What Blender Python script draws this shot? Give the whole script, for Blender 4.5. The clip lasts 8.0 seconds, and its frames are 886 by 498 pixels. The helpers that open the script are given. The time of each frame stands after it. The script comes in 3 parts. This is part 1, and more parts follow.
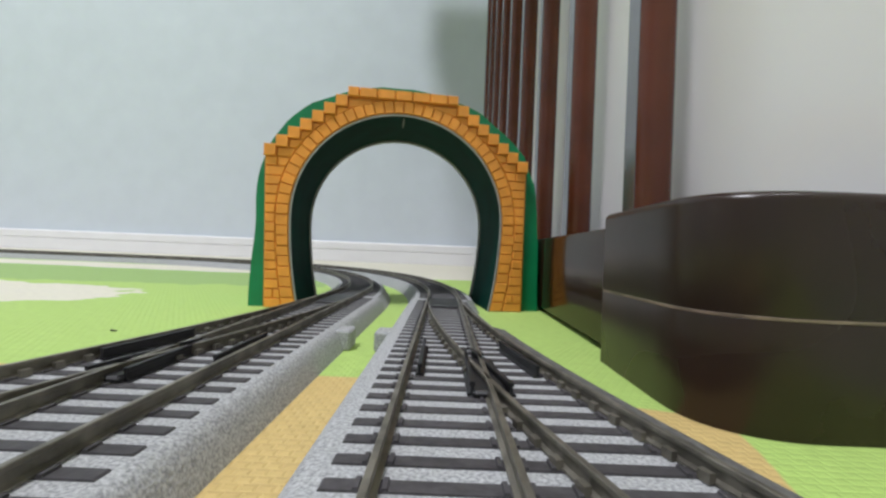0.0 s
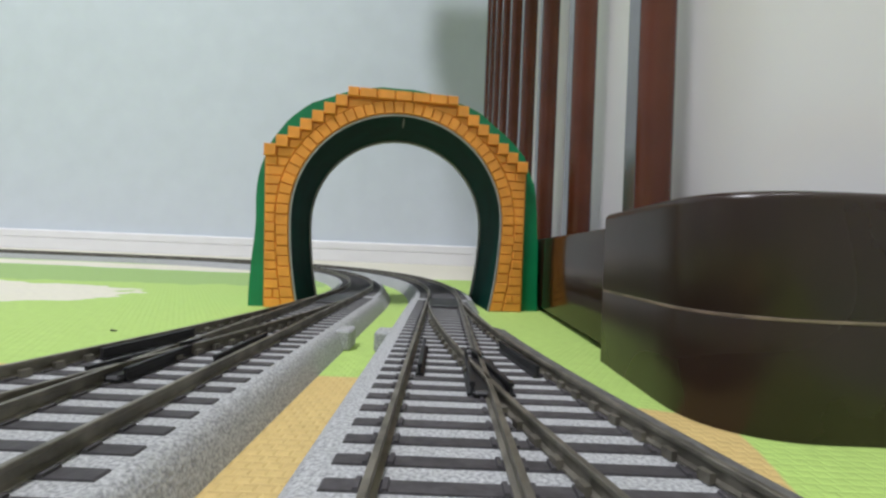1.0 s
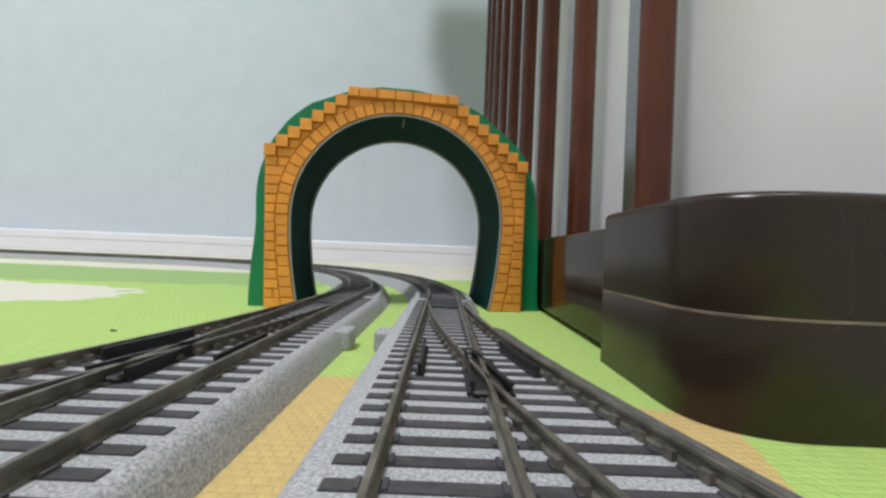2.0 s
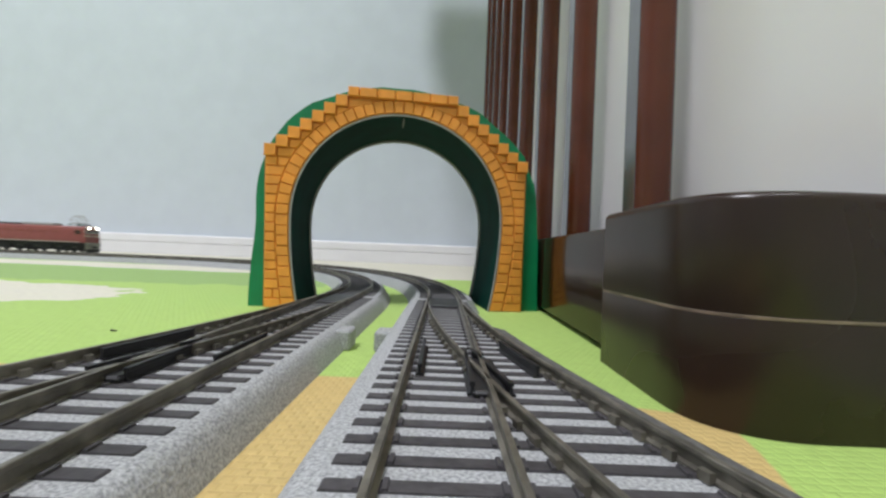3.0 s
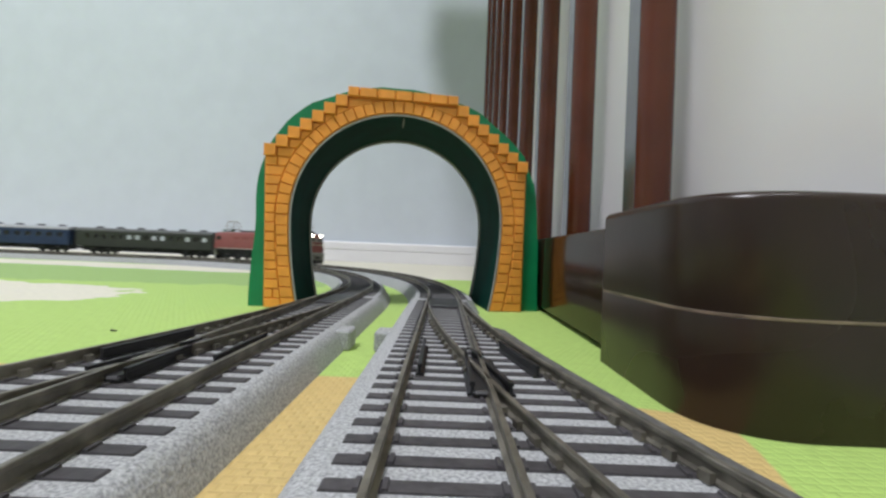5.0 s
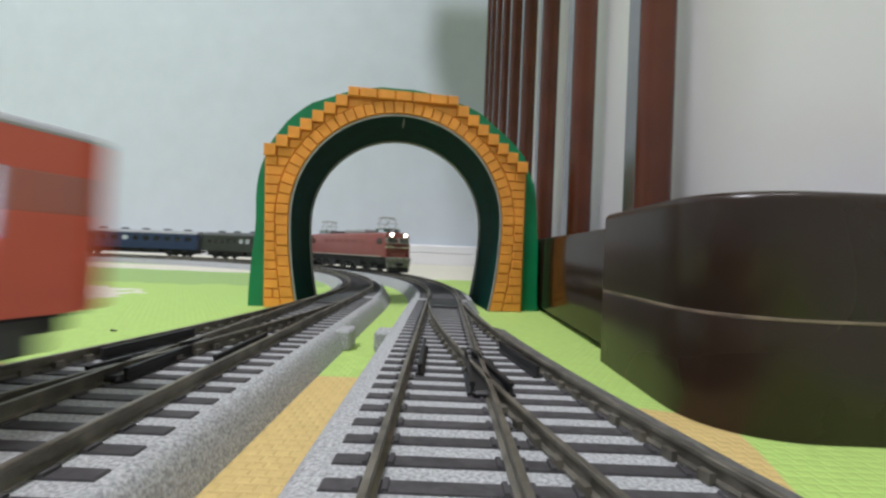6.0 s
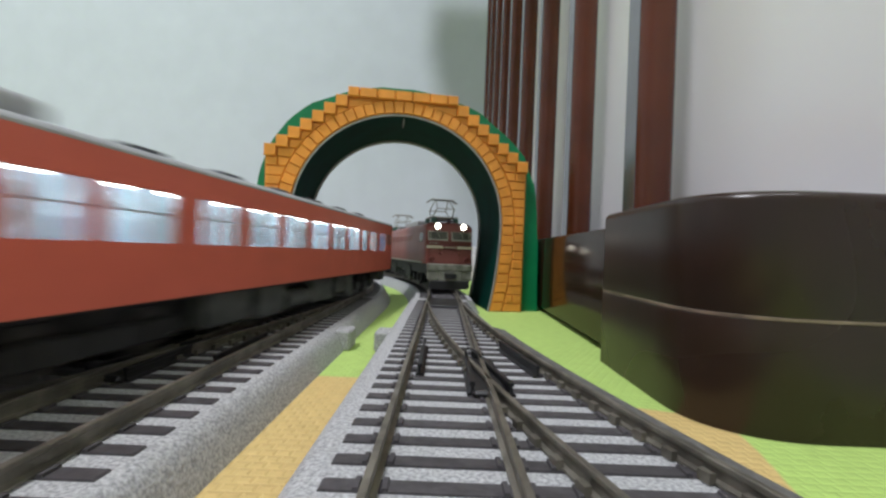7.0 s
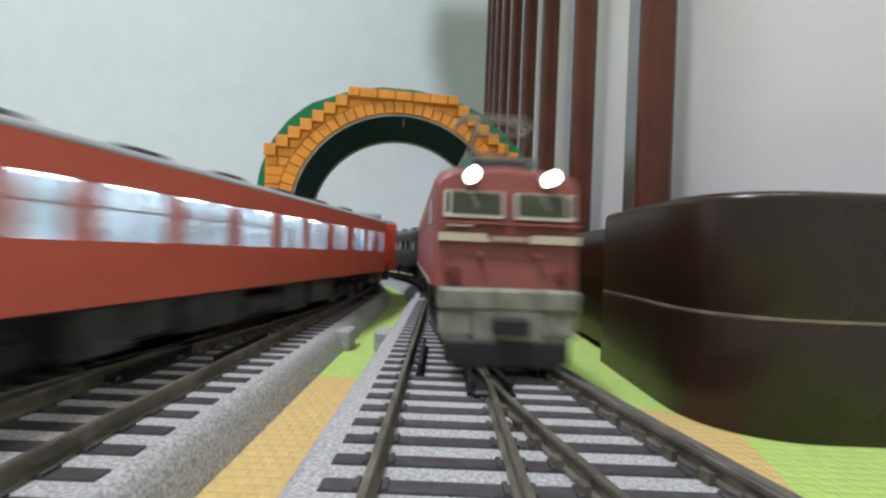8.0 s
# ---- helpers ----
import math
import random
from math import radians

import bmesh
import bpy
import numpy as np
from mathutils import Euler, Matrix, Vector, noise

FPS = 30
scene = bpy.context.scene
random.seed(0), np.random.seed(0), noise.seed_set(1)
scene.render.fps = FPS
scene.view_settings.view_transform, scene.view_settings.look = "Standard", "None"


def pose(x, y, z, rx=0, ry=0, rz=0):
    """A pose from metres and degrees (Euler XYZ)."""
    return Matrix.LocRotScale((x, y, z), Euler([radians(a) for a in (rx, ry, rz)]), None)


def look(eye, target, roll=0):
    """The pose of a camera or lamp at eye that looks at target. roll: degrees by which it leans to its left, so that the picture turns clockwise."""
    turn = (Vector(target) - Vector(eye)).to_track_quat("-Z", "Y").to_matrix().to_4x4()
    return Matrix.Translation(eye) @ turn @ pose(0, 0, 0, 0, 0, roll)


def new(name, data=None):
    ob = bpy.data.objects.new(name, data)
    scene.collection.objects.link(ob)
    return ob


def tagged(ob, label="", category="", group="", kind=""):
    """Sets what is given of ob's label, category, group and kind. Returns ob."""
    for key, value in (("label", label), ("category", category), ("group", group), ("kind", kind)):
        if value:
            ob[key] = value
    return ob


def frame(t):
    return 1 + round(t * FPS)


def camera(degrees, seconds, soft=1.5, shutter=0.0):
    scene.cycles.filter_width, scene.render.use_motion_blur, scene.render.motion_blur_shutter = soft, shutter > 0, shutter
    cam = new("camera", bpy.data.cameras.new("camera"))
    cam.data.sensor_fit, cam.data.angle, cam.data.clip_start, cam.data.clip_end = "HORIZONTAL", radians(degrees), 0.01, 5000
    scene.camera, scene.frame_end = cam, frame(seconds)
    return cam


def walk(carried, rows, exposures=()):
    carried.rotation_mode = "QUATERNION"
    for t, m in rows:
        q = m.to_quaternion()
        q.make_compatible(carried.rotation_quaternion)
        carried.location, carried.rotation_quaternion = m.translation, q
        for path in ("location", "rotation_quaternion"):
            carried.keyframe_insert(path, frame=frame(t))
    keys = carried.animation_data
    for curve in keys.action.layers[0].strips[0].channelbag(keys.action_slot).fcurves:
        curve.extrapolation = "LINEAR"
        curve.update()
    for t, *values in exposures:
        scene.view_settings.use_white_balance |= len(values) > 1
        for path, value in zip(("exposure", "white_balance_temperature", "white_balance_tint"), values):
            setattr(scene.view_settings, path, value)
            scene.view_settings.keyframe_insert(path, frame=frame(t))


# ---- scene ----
cam = camera(90.0, 8.0, soft=2.5, shutter=1.0)
EYE = (0.0, 0.0, 0.0198)
view = look(EYE, (0.0, 1.0, 0.0198 + 0.0084), roll=2.3)
walk(cam, [(0.0, view), (8.0, view)], exposures=[(0.0, 0.0), (6.6, 0.0), (8.0, 0.12)])

# ---- world and light ----
world = bpy.data.worlds.new("world")
scene.world = world
world.use_nodes = True
world.node_tree.nodes["Background"].inputs[0].default_value = (0.8, 0.9, 1.0, 1)
world.node_tree.nodes["Background"].inputs[1].default_value = 0.25
lamp_data = bpy.data.lights.new("ceiling_lamp", "AREA")
lamp_data.shape, lamp_data.size, lamp_data.energy = "DISK", 0.42, 49.5
lamp_data.color = (0.91, 0.91, 1.0)
lamp_ob = new("ceiling_lamp", lamp_data)
lamp_ob.matrix_basis = look((-0.62, -0.54, 2.26), (-0.62, -0.54, 0.0))

MM = 0.001
RAIL = 6.0          # top of rail over the mat
RX, LX = 0.8, -30.8  # centre lines of the two straight routes
TOE = 147.0         # where the turnouts' curves and the bends begin
BEND = (RX - 282.0, TOE)


# ---- materials ----
def material(name, color, rough=0.5, metal=0.0, grain=0.0, scale=400.0, color2=None, bump=0.0, bump_scale=900.0,
             coat=0.0, emit=0.0, vary=0.0, detail=6.0, spec=0.5):
    m = bpy.data.materials.new(name)
    m.use_nodes = True
    nt = m.node_tree
    b = nt.nodes["Principled BSDF"]
    b.inputs["Roughness"].default_value = rough
    b.inputs["Metallic"].default_value = metal
    b.inputs["Coat Weight"].default_value = coat
    b.inputs["Specular IOR Level"].default_value = spec
    b.inputs["Coat Roughness"].default_value = 0.12
    c = (*color, 1)
    b.inputs["Base Color"].default_value = c
    tc = nt.nodes.new("ShaderNodeTexCoord")
    if grain or color2:
        n = nt.nodes.new("ShaderNodeTexNoise")
        n.inputs["Scale"].default_value, n.inputs["Detail"].default_value = scale, detail
        nt.links.new(tc.outputs["Object"], n.inputs["Vector"])
        ramp = nt.nodes.new("ShaderNodeValToRGB")
        ramp.color_ramp.elements[0].position, ramp.color_ramp.elements[1].position = 0.35, 0.68
        c2 = color2 or tuple(min(1, v * (1 + grain)) for v in color)
        c1 = color if color2 else tuple(v * (1 - grain) for v in color)
        ramp.color_ramp.elements[0].color, ramp.color_ramp.elements[1].color = (*c1, 1), (*c2, 1)
        nt.links.new(n.outputs["Fac"], ramp.inputs[0])
        last = ramp.outputs[0]
        if vary:
            info = nt.nodes.new("ShaderNodeObjectInfo")
            hsv = nt.nodes.new("ShaderNodeHueSaturation")
            mr = nt.nodes.new("ShaderNodeMapRange")
            mr.inputs["To Min"].default_value, mr.inputs["To Max"].default_value = 1 - vary, 1 + vary
            nt.links.new(info.outputs["Random"], mr.inputs["Value"])
            nt.links.new(mr.outputs[0], hsv.inputs["Value"])
            nt.links.new(last, hsv.inputs["Color"])
            last = hsv.outputs[0]
        nt.links.new(last, b.inputs["Base Color"])
        rr = nt.nodes.new("ShaderNodeMapRange")
        rr.inputs["To Min"].default_value, rr.inputs["To Max"].default_value = max(0.03, rough - 0.08), min(1, rough + 0.08)
        n2 = nt.nodes.new("ShaderNodeTexNoise")
        n2.inputs["Scale"].default_value = scale * 0.23
        nt.links.new(tc.outputs["Object"], n2.inputs["Vector"])
        nt.links.new(n2.outputs["Fac"], rr.inputs["Value"])
        nt.links.new(rr.outputs[0], b.inputs["Roughness"])
    if bump:
        nb = nt.nodes.new("ShaderNodeTexNoise")
        nb.inputs["Scale"].default_value, nb.inputs["Detail"].default_value = bump_scale, 4.0
        nt.links.new(tc.outputs["Object"], nb.inputs["Vector"])
        bp = nt.nodes.new("ShaderNodeBump")
        bp.inputs["Strength"].default_value, bp.inputs["Distance"].default_value = bump, 0.0004
        nt.links.new(nb.outputs["Fac"], bp.inputs["Height"])
        nt.links.new(bp.outputs[0], b.inputs["Normal"])
    if emit:
        b.inputs["Emission Color"].default_value = c
        b.inputs["Emission Strength"].default_value = emit
    return m


def glass_material(name, tint, rough=0.05, alpha=0.35):
    m = material(name, tint, rough)
    b = m.node_tree.nodes["Principled BSDF"]
    b.inputs["Alpha"].default_value = alpha
    b.inputs["Specular IOR Level"].default_value = 0.6
    return m


M_WALL = material("white_wallpaper", (0.585, 0.64, 0.685), 0.85, grain=0.025, scale=25, bump=0.08, bump_scale=500)
# whiter than the other walls to make up for the lamp's grazing light
M_EASTWALL = material("lightened_white_wall", (0.90, 0.875, 0.885), 0.22, grain=0.015, scale=20)
M_SKIRT = material("white_skirting_vinyl", (0.80, 0.80, 0.80), 0.4, grain=0.02, scale=30)
M_CEIL = material("white_ceiling_paper", (0.75, 0.76, 0.76), 0.9, grain=0.02, scale=40)
M_FLOOR = material("brown_floorboards", (0.22, 0.13, 0.07), 0.45, grain=0.2, scale=12)
M_BALLAST = material("grey_ballast_plastic", (0.25, 0.256, 0.256), 0.85, scale=3200, color2=(0.53, 0.54, 0.54), bump=0.35, bump_scale=3000)
M_SLEEPER = material("dark_sleeper_plastic", (0.056, 0.052, 0.054), 0.6, grain=0.25, scale=900, bump=0.2, bump_scale=1500, vary=0.2)
M_RAIL = material("tarnished_rail_metal", (0.20, 0.185, 0.15), 0.45, metal=0.6, grain=0.35, scale=300, bump=0.15, bump_scale=1200)
M_BLACK = material("black_point_plate", (0.012, 0.012, 0.013), 0.5, grain=0.3, scale=600)
M_EDGESTRIP = material("dark_grey_edge_strip", (0.115, 0.112, 0.104), 0.75, grain=0.4, scale=700, bump=0.4, bump_scale=900)
M_ORANGE = material("orange_brick_plastic", (0.88, 0.345, 0.052), 0.48, grain=0.10, scale=180, bump=0.25, bump_scale=700, vary=0.06)
M_MORTAR = material("orange_joint_plastic", (0.62, 0.23, 0.032), 0.55, grain=0.1, scale=200)
M_GREEN = material("green_hill_plastic", (0.003, 0.22, 0.088), 0.35, grain=0.12, scale=90, bump=0.35, bump_scale=220)
# the lining's green is lowered to carry the shade inside the tube
M_SHADEDGREEN = material("shade_darkened_lining", (0.001, 0.066, 0.048), 0.6, grain=0.15, scale=120, spec=0.08)
M_ARRIS = material("grey_moulding_edge", (0.32, 0.33, 0.31), 0.5, grain=0.1, scale=300)
M_BROWN = material("dark_brown_lacquer", (0.026, 0.014, 0.009), 0.26, grain=0.15, scale=60, coat=0.0, spec=0.42, bump=0.06, bump_scale=250)
M_GLOSSY = material("dark_brown_gloss_lacquer", (0.030, 0.015, 0.008), 0.15, grain=0.12, scale=60, bump=0.03, bump_scale=120)
M_SEAM = material("worn_brown_seam", (0.22, 0.16, 0.12), 0.45, grain=0.4, scale=200)
M_POST = material("red_brown_lacquered_wood", (0.115, 0.028, 0.011), 0.22, grain=0.16, scale=40, coat=0.0, spec=0.5)
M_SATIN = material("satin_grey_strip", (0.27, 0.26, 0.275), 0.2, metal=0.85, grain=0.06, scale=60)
M_RUST = material("red_orange_car_paint", (0.64, 0.135, 0.090), 0.42, grain=0.05, scale=300)
# the car's red, brightened to carry part of the cabin glow behind it
M_RUSTEND = material("glow_brightened_car_end", (0.84, 0.15, 0.065), 0.42, grain=0.05, scale=300)
M_ROOF = material("grey_roof_paint", (0.36, 0.37, 0.38), 0.6, grain=0.08, scale=300)
M_DGREY = material("dark_grey_vent", (0.07, 0.075, 0.085), 0.6, grain=0.1, scale=400)
M_UNDER = material("black_underframe", (0.018, 0.018, 0.019), 0.6, grain=0.25, scale=400)
M_GREYBOX = material("grey_underfloor_box", (0.062, 0.066, 0.066), 0.6, grain=0.45, scale=400)
M_WHEEL = material("blackened_wheel_metal", (0.12, 0.115, 0.11), 0.4, metal=0.8, grain=0.2, scale=400)
M_LOCO = material("rose_red_loco_paint", (0.255, 0.072, 0.060), 0.42, grain=0.06, scale=250)
M_PILOT = material("light_grey_pilot", (0.16, 0.16, 0.13), 0.6, scale=420, color2=(0.30, 0.30, 0.255))
M_CREAM = material("cream_stripe", (0.62, 0.55, 0.42), 0.5)
M_TRIM = material("pale_painted_trim", (0.55, 0.53, 0.47), 0.45)
M_SILVER = material("silver_trim", (0.55, 0.53, 0.47), 0.35, metal=0.5)
M_PANTO = material("grey_pantograph_metal", (0.30, 0.28, 0.24), 0.4, metal=0.6)
M_TEAL = material("pale_green_insulator", (0.10, 0.22, 0.18), 0.5)
M_TAIL = material("dark_red_tail_lamp", (0.16, 0.03, 0.025), 0.4)
M_LAMP = material("glowing_headlight", (1.0, 0.93, 0.80), 0.3, emit=14.0)
M_STRIP = material("cabin_light_strip", (0.80, 0.95, 1.0), 0.3, emit=50.0)
M_INSIDE = material("pale_blue_cabin", (0.62, 0.70, 0.76), 0.6, emit=0.0)
M_SEATBLUE = material("blue_seat", (0.03, 0.12, 0.48), 0.6, grain=0.1, scale=300)
M_SEATGREY = material("pale_grey_blue_seat", (0.40, 0.47, 0.55), 0.6, grain=0.1, scale=300)


def translucent(m, share):
    """Lets light through a thin sheet of the material m."""
    nt = m.node_tree
    b, out = nt.nodes["Principled BSDF"], nt.nodes["Material Output"]
    tr, mx = nt.nodes.new("ShaderNodeBsdfTranslucent"), nt.nodes.new("ShaderNodeMixShader")
    if b.inputs["Base Color"].is_linked:
        nt.links.new(b.inputs["Base Color"].links[0].from_socket, tr.inputs["Color"])
    else:
        tr.inputs["Color"].default_value = b.inputs["Base Color"].default_value
    mx.inputs[0].default_value = share
    nt.links.new(b.outputs[0], mx.inputs[1])
    nt.links.new(tr.outputs[0], mx.inputs[2])
    nt.links.new(mx.outputs[0], out.inputs["Surface"])
    return m


translucent(M_RUSTEND, 0.5)
M_CURTBLUE = material("bright_blue_curtain", (0.05, 0.25, 0.85), 0.6, grain=0.1, scale=300)
translucent(M_CURTBLUE, 0.65)
M_CURTAIN = material("white_window_blind", (0.75, 0.78, 0.80), 0.7)
translucent(M_CURTAIN, 0.6)
M_GLASS = glass_material("hazy_window", (0.62, 0.72, 0.78), 0.12, 0.46)
M_CABGLASS = glass_material("cab_window", (0.030, 0.033, 0.018), 0.06, 0.85)
M_DULL = material("dull_grey_glass", (0.33, 0.19, 0.17), 0.25)
M_FRAMEBAR = material("pale_window_bar", (0.34, 0.38, 0.42), 0.5)
M_COACH1 = material("dark_olive_coach_paint", (0.030, 0.034, 0.026), 0.45, grain=0.12, scale=250)
M_COACH2 = material("navy_blue_coach_paint", (0.016, 0.034, 0.085), 0.42, grain=0.1, scale=250)
M_COACH3 = material("maroon_coach_paint", (0.22, 0.035, 0.032), 0.42, grain=0.1, scale=250)
M_OROOF = material("weathered_olive_roof", (0.10, 0.105, 0.10), 0.6, grain=0.15, scale=300)
M_PALE = material("bright_coach_window", (0.62, 0.66, 0.68), 0.25)
M_LOUVRE = material("lampshade_acrylic", (1.0, 0.99, 0.97), 0.4, emit=4.0)


def mat_foam():
    """Printed foam play mat: green with darker and cream patches, a yellow path, woven relief."""
    m = bpy.data.materials.new("printed_foam_mat")
    m.use_nodes = True
    nt = m.node_tree
    N, L = nt.nodes.new, nt.links.new
    b = nt.nodes["Principled BSDF"]
    b.inputs["Roughness"].default_value = 0.72
    tc = N("ShaderNodeTexCoord")
    sep = N("ShaderNodeSeparateXYZ")
    L(tc.outputs["Object"], sep.inputs[0])

    def math_node(op, a, c, clamp=False):
        n = N("ShaderNodeMath")
        n.operation, n.use_clamp = op, clamp
        for i, v in enumerate((a, c)):
            if isinstance(v, (int, float)):
                n.inputs[i].default_value = v
            else:
                L(v, n.inputs[i])
        return n.outputs[0]

    wob = N("ShaderNodeTexNoise")
    wob.inputs["Scale"].default_value, wob.inputs["Detail"].default_value = 24.0, 8.0
    L(tc.outputs["Object"], wob.inputs["Vector"])
    wv = math_node("SUBTRACT", wob.outputs["Fac"], 0.5)

    def mix(fac, a, c):
        n = N("ShaderNodeMix")
        n.data_type = "RGBA"
        L(fac, n.inputs["Factor"])
        for i, v in ((6, a), (7, c)):
            if isinstance(v, tuple):
                n.inputs[i].default_value = (*v, 1)
            else:
                L(v, n.inputs[i])
        return n.outputs[2]

    def inside(cx, cy, rx, ry, wobble):
        dx = math_node("DIVIDE", math_node("SUBTRACT", sep.outputs[0], cx), rx)
        dy = math_node("DIVIDE", math_node("SUBTRACT", sep.outputs[1], cy), ry)
        d = math_node("ADD", math_node("MULTIPLY", dx, dx), math_node("MULTIPLY", dy, dy))
        d = math_node("ADD", d, math_node("MULTIPLY", wv, wobble))
        return math_node("MULTIPLY", math_node("SUBTRACT", 1.0, d), 25.0, True)

    green, dark, cream, yellow = (0.42, 0.60, 0.155), (0.32, 0.48, 0.155), (0.72, 0.69, 0.56), (0.60, 0.44, 0.17)
    c = green
    c = mix(inside(-0.27, 0.265, 0.25, 0.068, 1.6), c, dark)
    c = mix(inside(-0.25, 0.158, 0.135, 0.042, 2.2), c, cream)
    c = mix(inside(-0.20, 0.345, 0.33, 0.032, 1.5), c, cream)
    c = mix(inside(-0.60, 0.64, 1.70, 0.215, 0.3), c, cream)
    c = mix(inside(0.02, 0.56, 0.34, 0.205, 0.5), c, cream)
    # yellow path below the tracks near the viewer, ending on a straight printed edge
    slant = math_node("MULTIPLY", math_node("MAXIMUM", sep.outputs[0], 0.0), 0.33)
    y1 = math_node("MULTIPLY", math_node("SUBTRACT", math_node("SUBTRACT", 0.0688, slant), sep.outputs[1]), 4000.0, True)
    edge = math_node("ADD", math_node("MULTIPLY", sep.outputs[1], 0.33), 0.0190)
    edge = math_node("ADD", edge, math_node("MULTIPLY", wv, 0.006))
    y2 = math_node("MULTIPLY", math_node("SUBTRACT", edge, sep.outputs[0]), 2500.0, True)
    y3 = math_node("MULTIPLY", math_node("ADD", sep.outputs[0], 0.16), 2500.0, True)
    y4 = math_node("MULTIPLY", math_node("ADD", sep.outputs[1], 0.22), 2500.0, True)
    c = mix(math_node("MULTIPLY", math_node("MULTIPLY", y1, y2), math_node("MULTIPLY", y3, y4)), c, yellow)
    fine = N("ShaderNodeTexNoise")
    fine.inputs["Scale"].default_value, fine.inputs["Detail"].default_value = 500.0, 5.0
    L(tc.outputs["Object"], fine.inputs["Vector"])
    hs = N("ShaderNodeHueSaturation")
    mr = N("ShaderNodeMapRange")
    mr.inputs["To Min"].default_value, mr.inputs["To Max"].default_value = 0.86, 1.14
    L(fine.outputs["Fac"], mr.inputs["Value"])
    L(mr.outputs[0], hs.inputs["Value"])
    L(c, hs.inputs["Color"])
    L(hs.outputs[0], b.inputs["Base Color"])
    # woven relief
    br = N("ShaderNodeTexBrick")
    br.inputs["Scale"].default_value, br.inputs["Mortar Size"].default_value, br.inputs["Mortar Smooth"].default_value = 330.0, 0.12, 1.0
    br.inputs["Row Height"].default_value = 0.42
    L(tc.outputs["Object"], br.inputs["Vector"])
    h = math_node("SUBTRACT", 1.0, br.outputs["Fac"])
    bp = N("ShaderNodeBump")
    bp.inputs["Strength"].default_value, bp.inputs["Distance"].default_value = 0.42, 0.0004
    L(h, bp.inputs["Height"])
    L(bp.outputs[0], b.inputs["Normal"])
    return m


M_MAT = mat_foam()


# ---- mesh helpers (millimetres) ----
def mesh_of(name, bm, mat, smooth=True):
    bmesh.ops.recalc_face_normals(bm, faces=bm.faces)
    me = bpy.data.meshes.new(name)
    bm.to_mesh(me)
    bm.free()
    me.transform(Matrix.Diagonal((MM, MM, MM, 1)))
    me.materials.append(mat)
    if smooth:
        me.shade_smooth()
        me.set_sharp_from_angle(angle=radians(32))
    return me


def part(name, bm, mat, parent=None, label="", at=None, smooth=True):
    me = bm if isinstance(bm, bpy.types.Mesh) else mesh_of(name, bm, mat, smooth)
    ob = new(name, me)
    ob.parent = parent
    if at is not None:
        ob.matrix_basis = at
    if label:
        tagged(ob, label)
    return ob


def empty(name, label, category, group="", kind="", at=None):
    ob = new(name)
    ob.empty_display_size = 0.01
    if at is not None:
        ob.matrix_basis = at
    return tagged(ob, label, category, group, kind)


def add_box(bm, x0, x1, y0, y1, z0, z1, bevel=0.0, seg=1):
    r = bmesh.ops.create_cube(bm, size=1.0)
    for v in r["verts"]:
        v.co = Vector((x0 + (v.co.x + 0.5) * (x1 - x0), y0 + (v.co.y + 0.5) * (y1 - y0), z0 + (v.co.z + 0.5) * (z1 - z0)))
    if bevel:
        es = {e for v in r["verts"] for e in v.link_edges}
        bmesh.ops.bevel(bm, geom=list(es), offset=bevel, segments=seg, affect="EDGES", profile=0.5)
    return bm


def box(*a, **k):
    return add_box(bmesh.new(), *a, **k)


def add_rod(bm, a, b, r, seg=8, r2=None):
    a, b = Vector(a), Vector(b)
    d = b - a
    m = Matrix.Translation((a + b) / 2) @ d.to_track_quat("Z", "Y").to_matrix().to_4x4()
    bmesh.ops.create_cone(bm, cap_ends=True, segments=seg, radius1=r, radius2=r if r2 is None else r2, depth=d.length, matrix=m)
    return bm


def rod(*a, **k):
    return add_rod(bmesh.new(), *a, **k)


def add_prism(bm, outline, y0, y1):
    """Closes an outline of (x, z) between y0 and y1."""
    a = [bm.verts.new((x, y0, z)) for x, z in outline]
    b = [bm.verts.new((x, y1, z)) for x, z in outline]
    n = len(a)
    bm.faces.new(a)
    bm.faces.new(b[::-1])
    for i in range(n):
        bm.faces.new((a[i], a[(i + 1) % n], b[(i + 1) % n], b[i]))
    return bm


def sweep(bm, line, section, closed_ends=True):
    """line: (x, y, heading) points on the plan; section: (offset to the right, z)."""
    rings = []
    for x, y, h in line:
        px, py = math.cos(h - math.pi / 2), math.sin(h - math.pi / 2)
        rings.append([bm.verts.new((x + px * o, y + py * o, z)) for o, z in section])
    n = len(section)
    for p, q in zip(rings, rings[1:]):
        for i in range(n):
            bm.faces.new((p[i], p[(i + 1) % n], q[(i + 1) % n], q[i]))
    if closed_ends:
        bm.faces.new(rings[0])
        bm.faces.new(rings[-1][::-1])
    return bm


# ---- the routes (millimetres on the plan) ----
def outer_route(s):
    """Away from the viewer along the outer line; s = 0 under the eye. Gives x, y, heading."""
    if s <= TOE:
        return right_branch(s)
    a = (s - TOE) / 282.0
    if a <= math.pi / 2:
        return BEND[0] + 282.0 * math.cos(a), BEND[1] + 282.0 * math.sin(a), math.pi / 2 + a
    return BEND[0] - (s - TOE - 141.0 * math.pi), BEND[1] + 282.0, math.pi


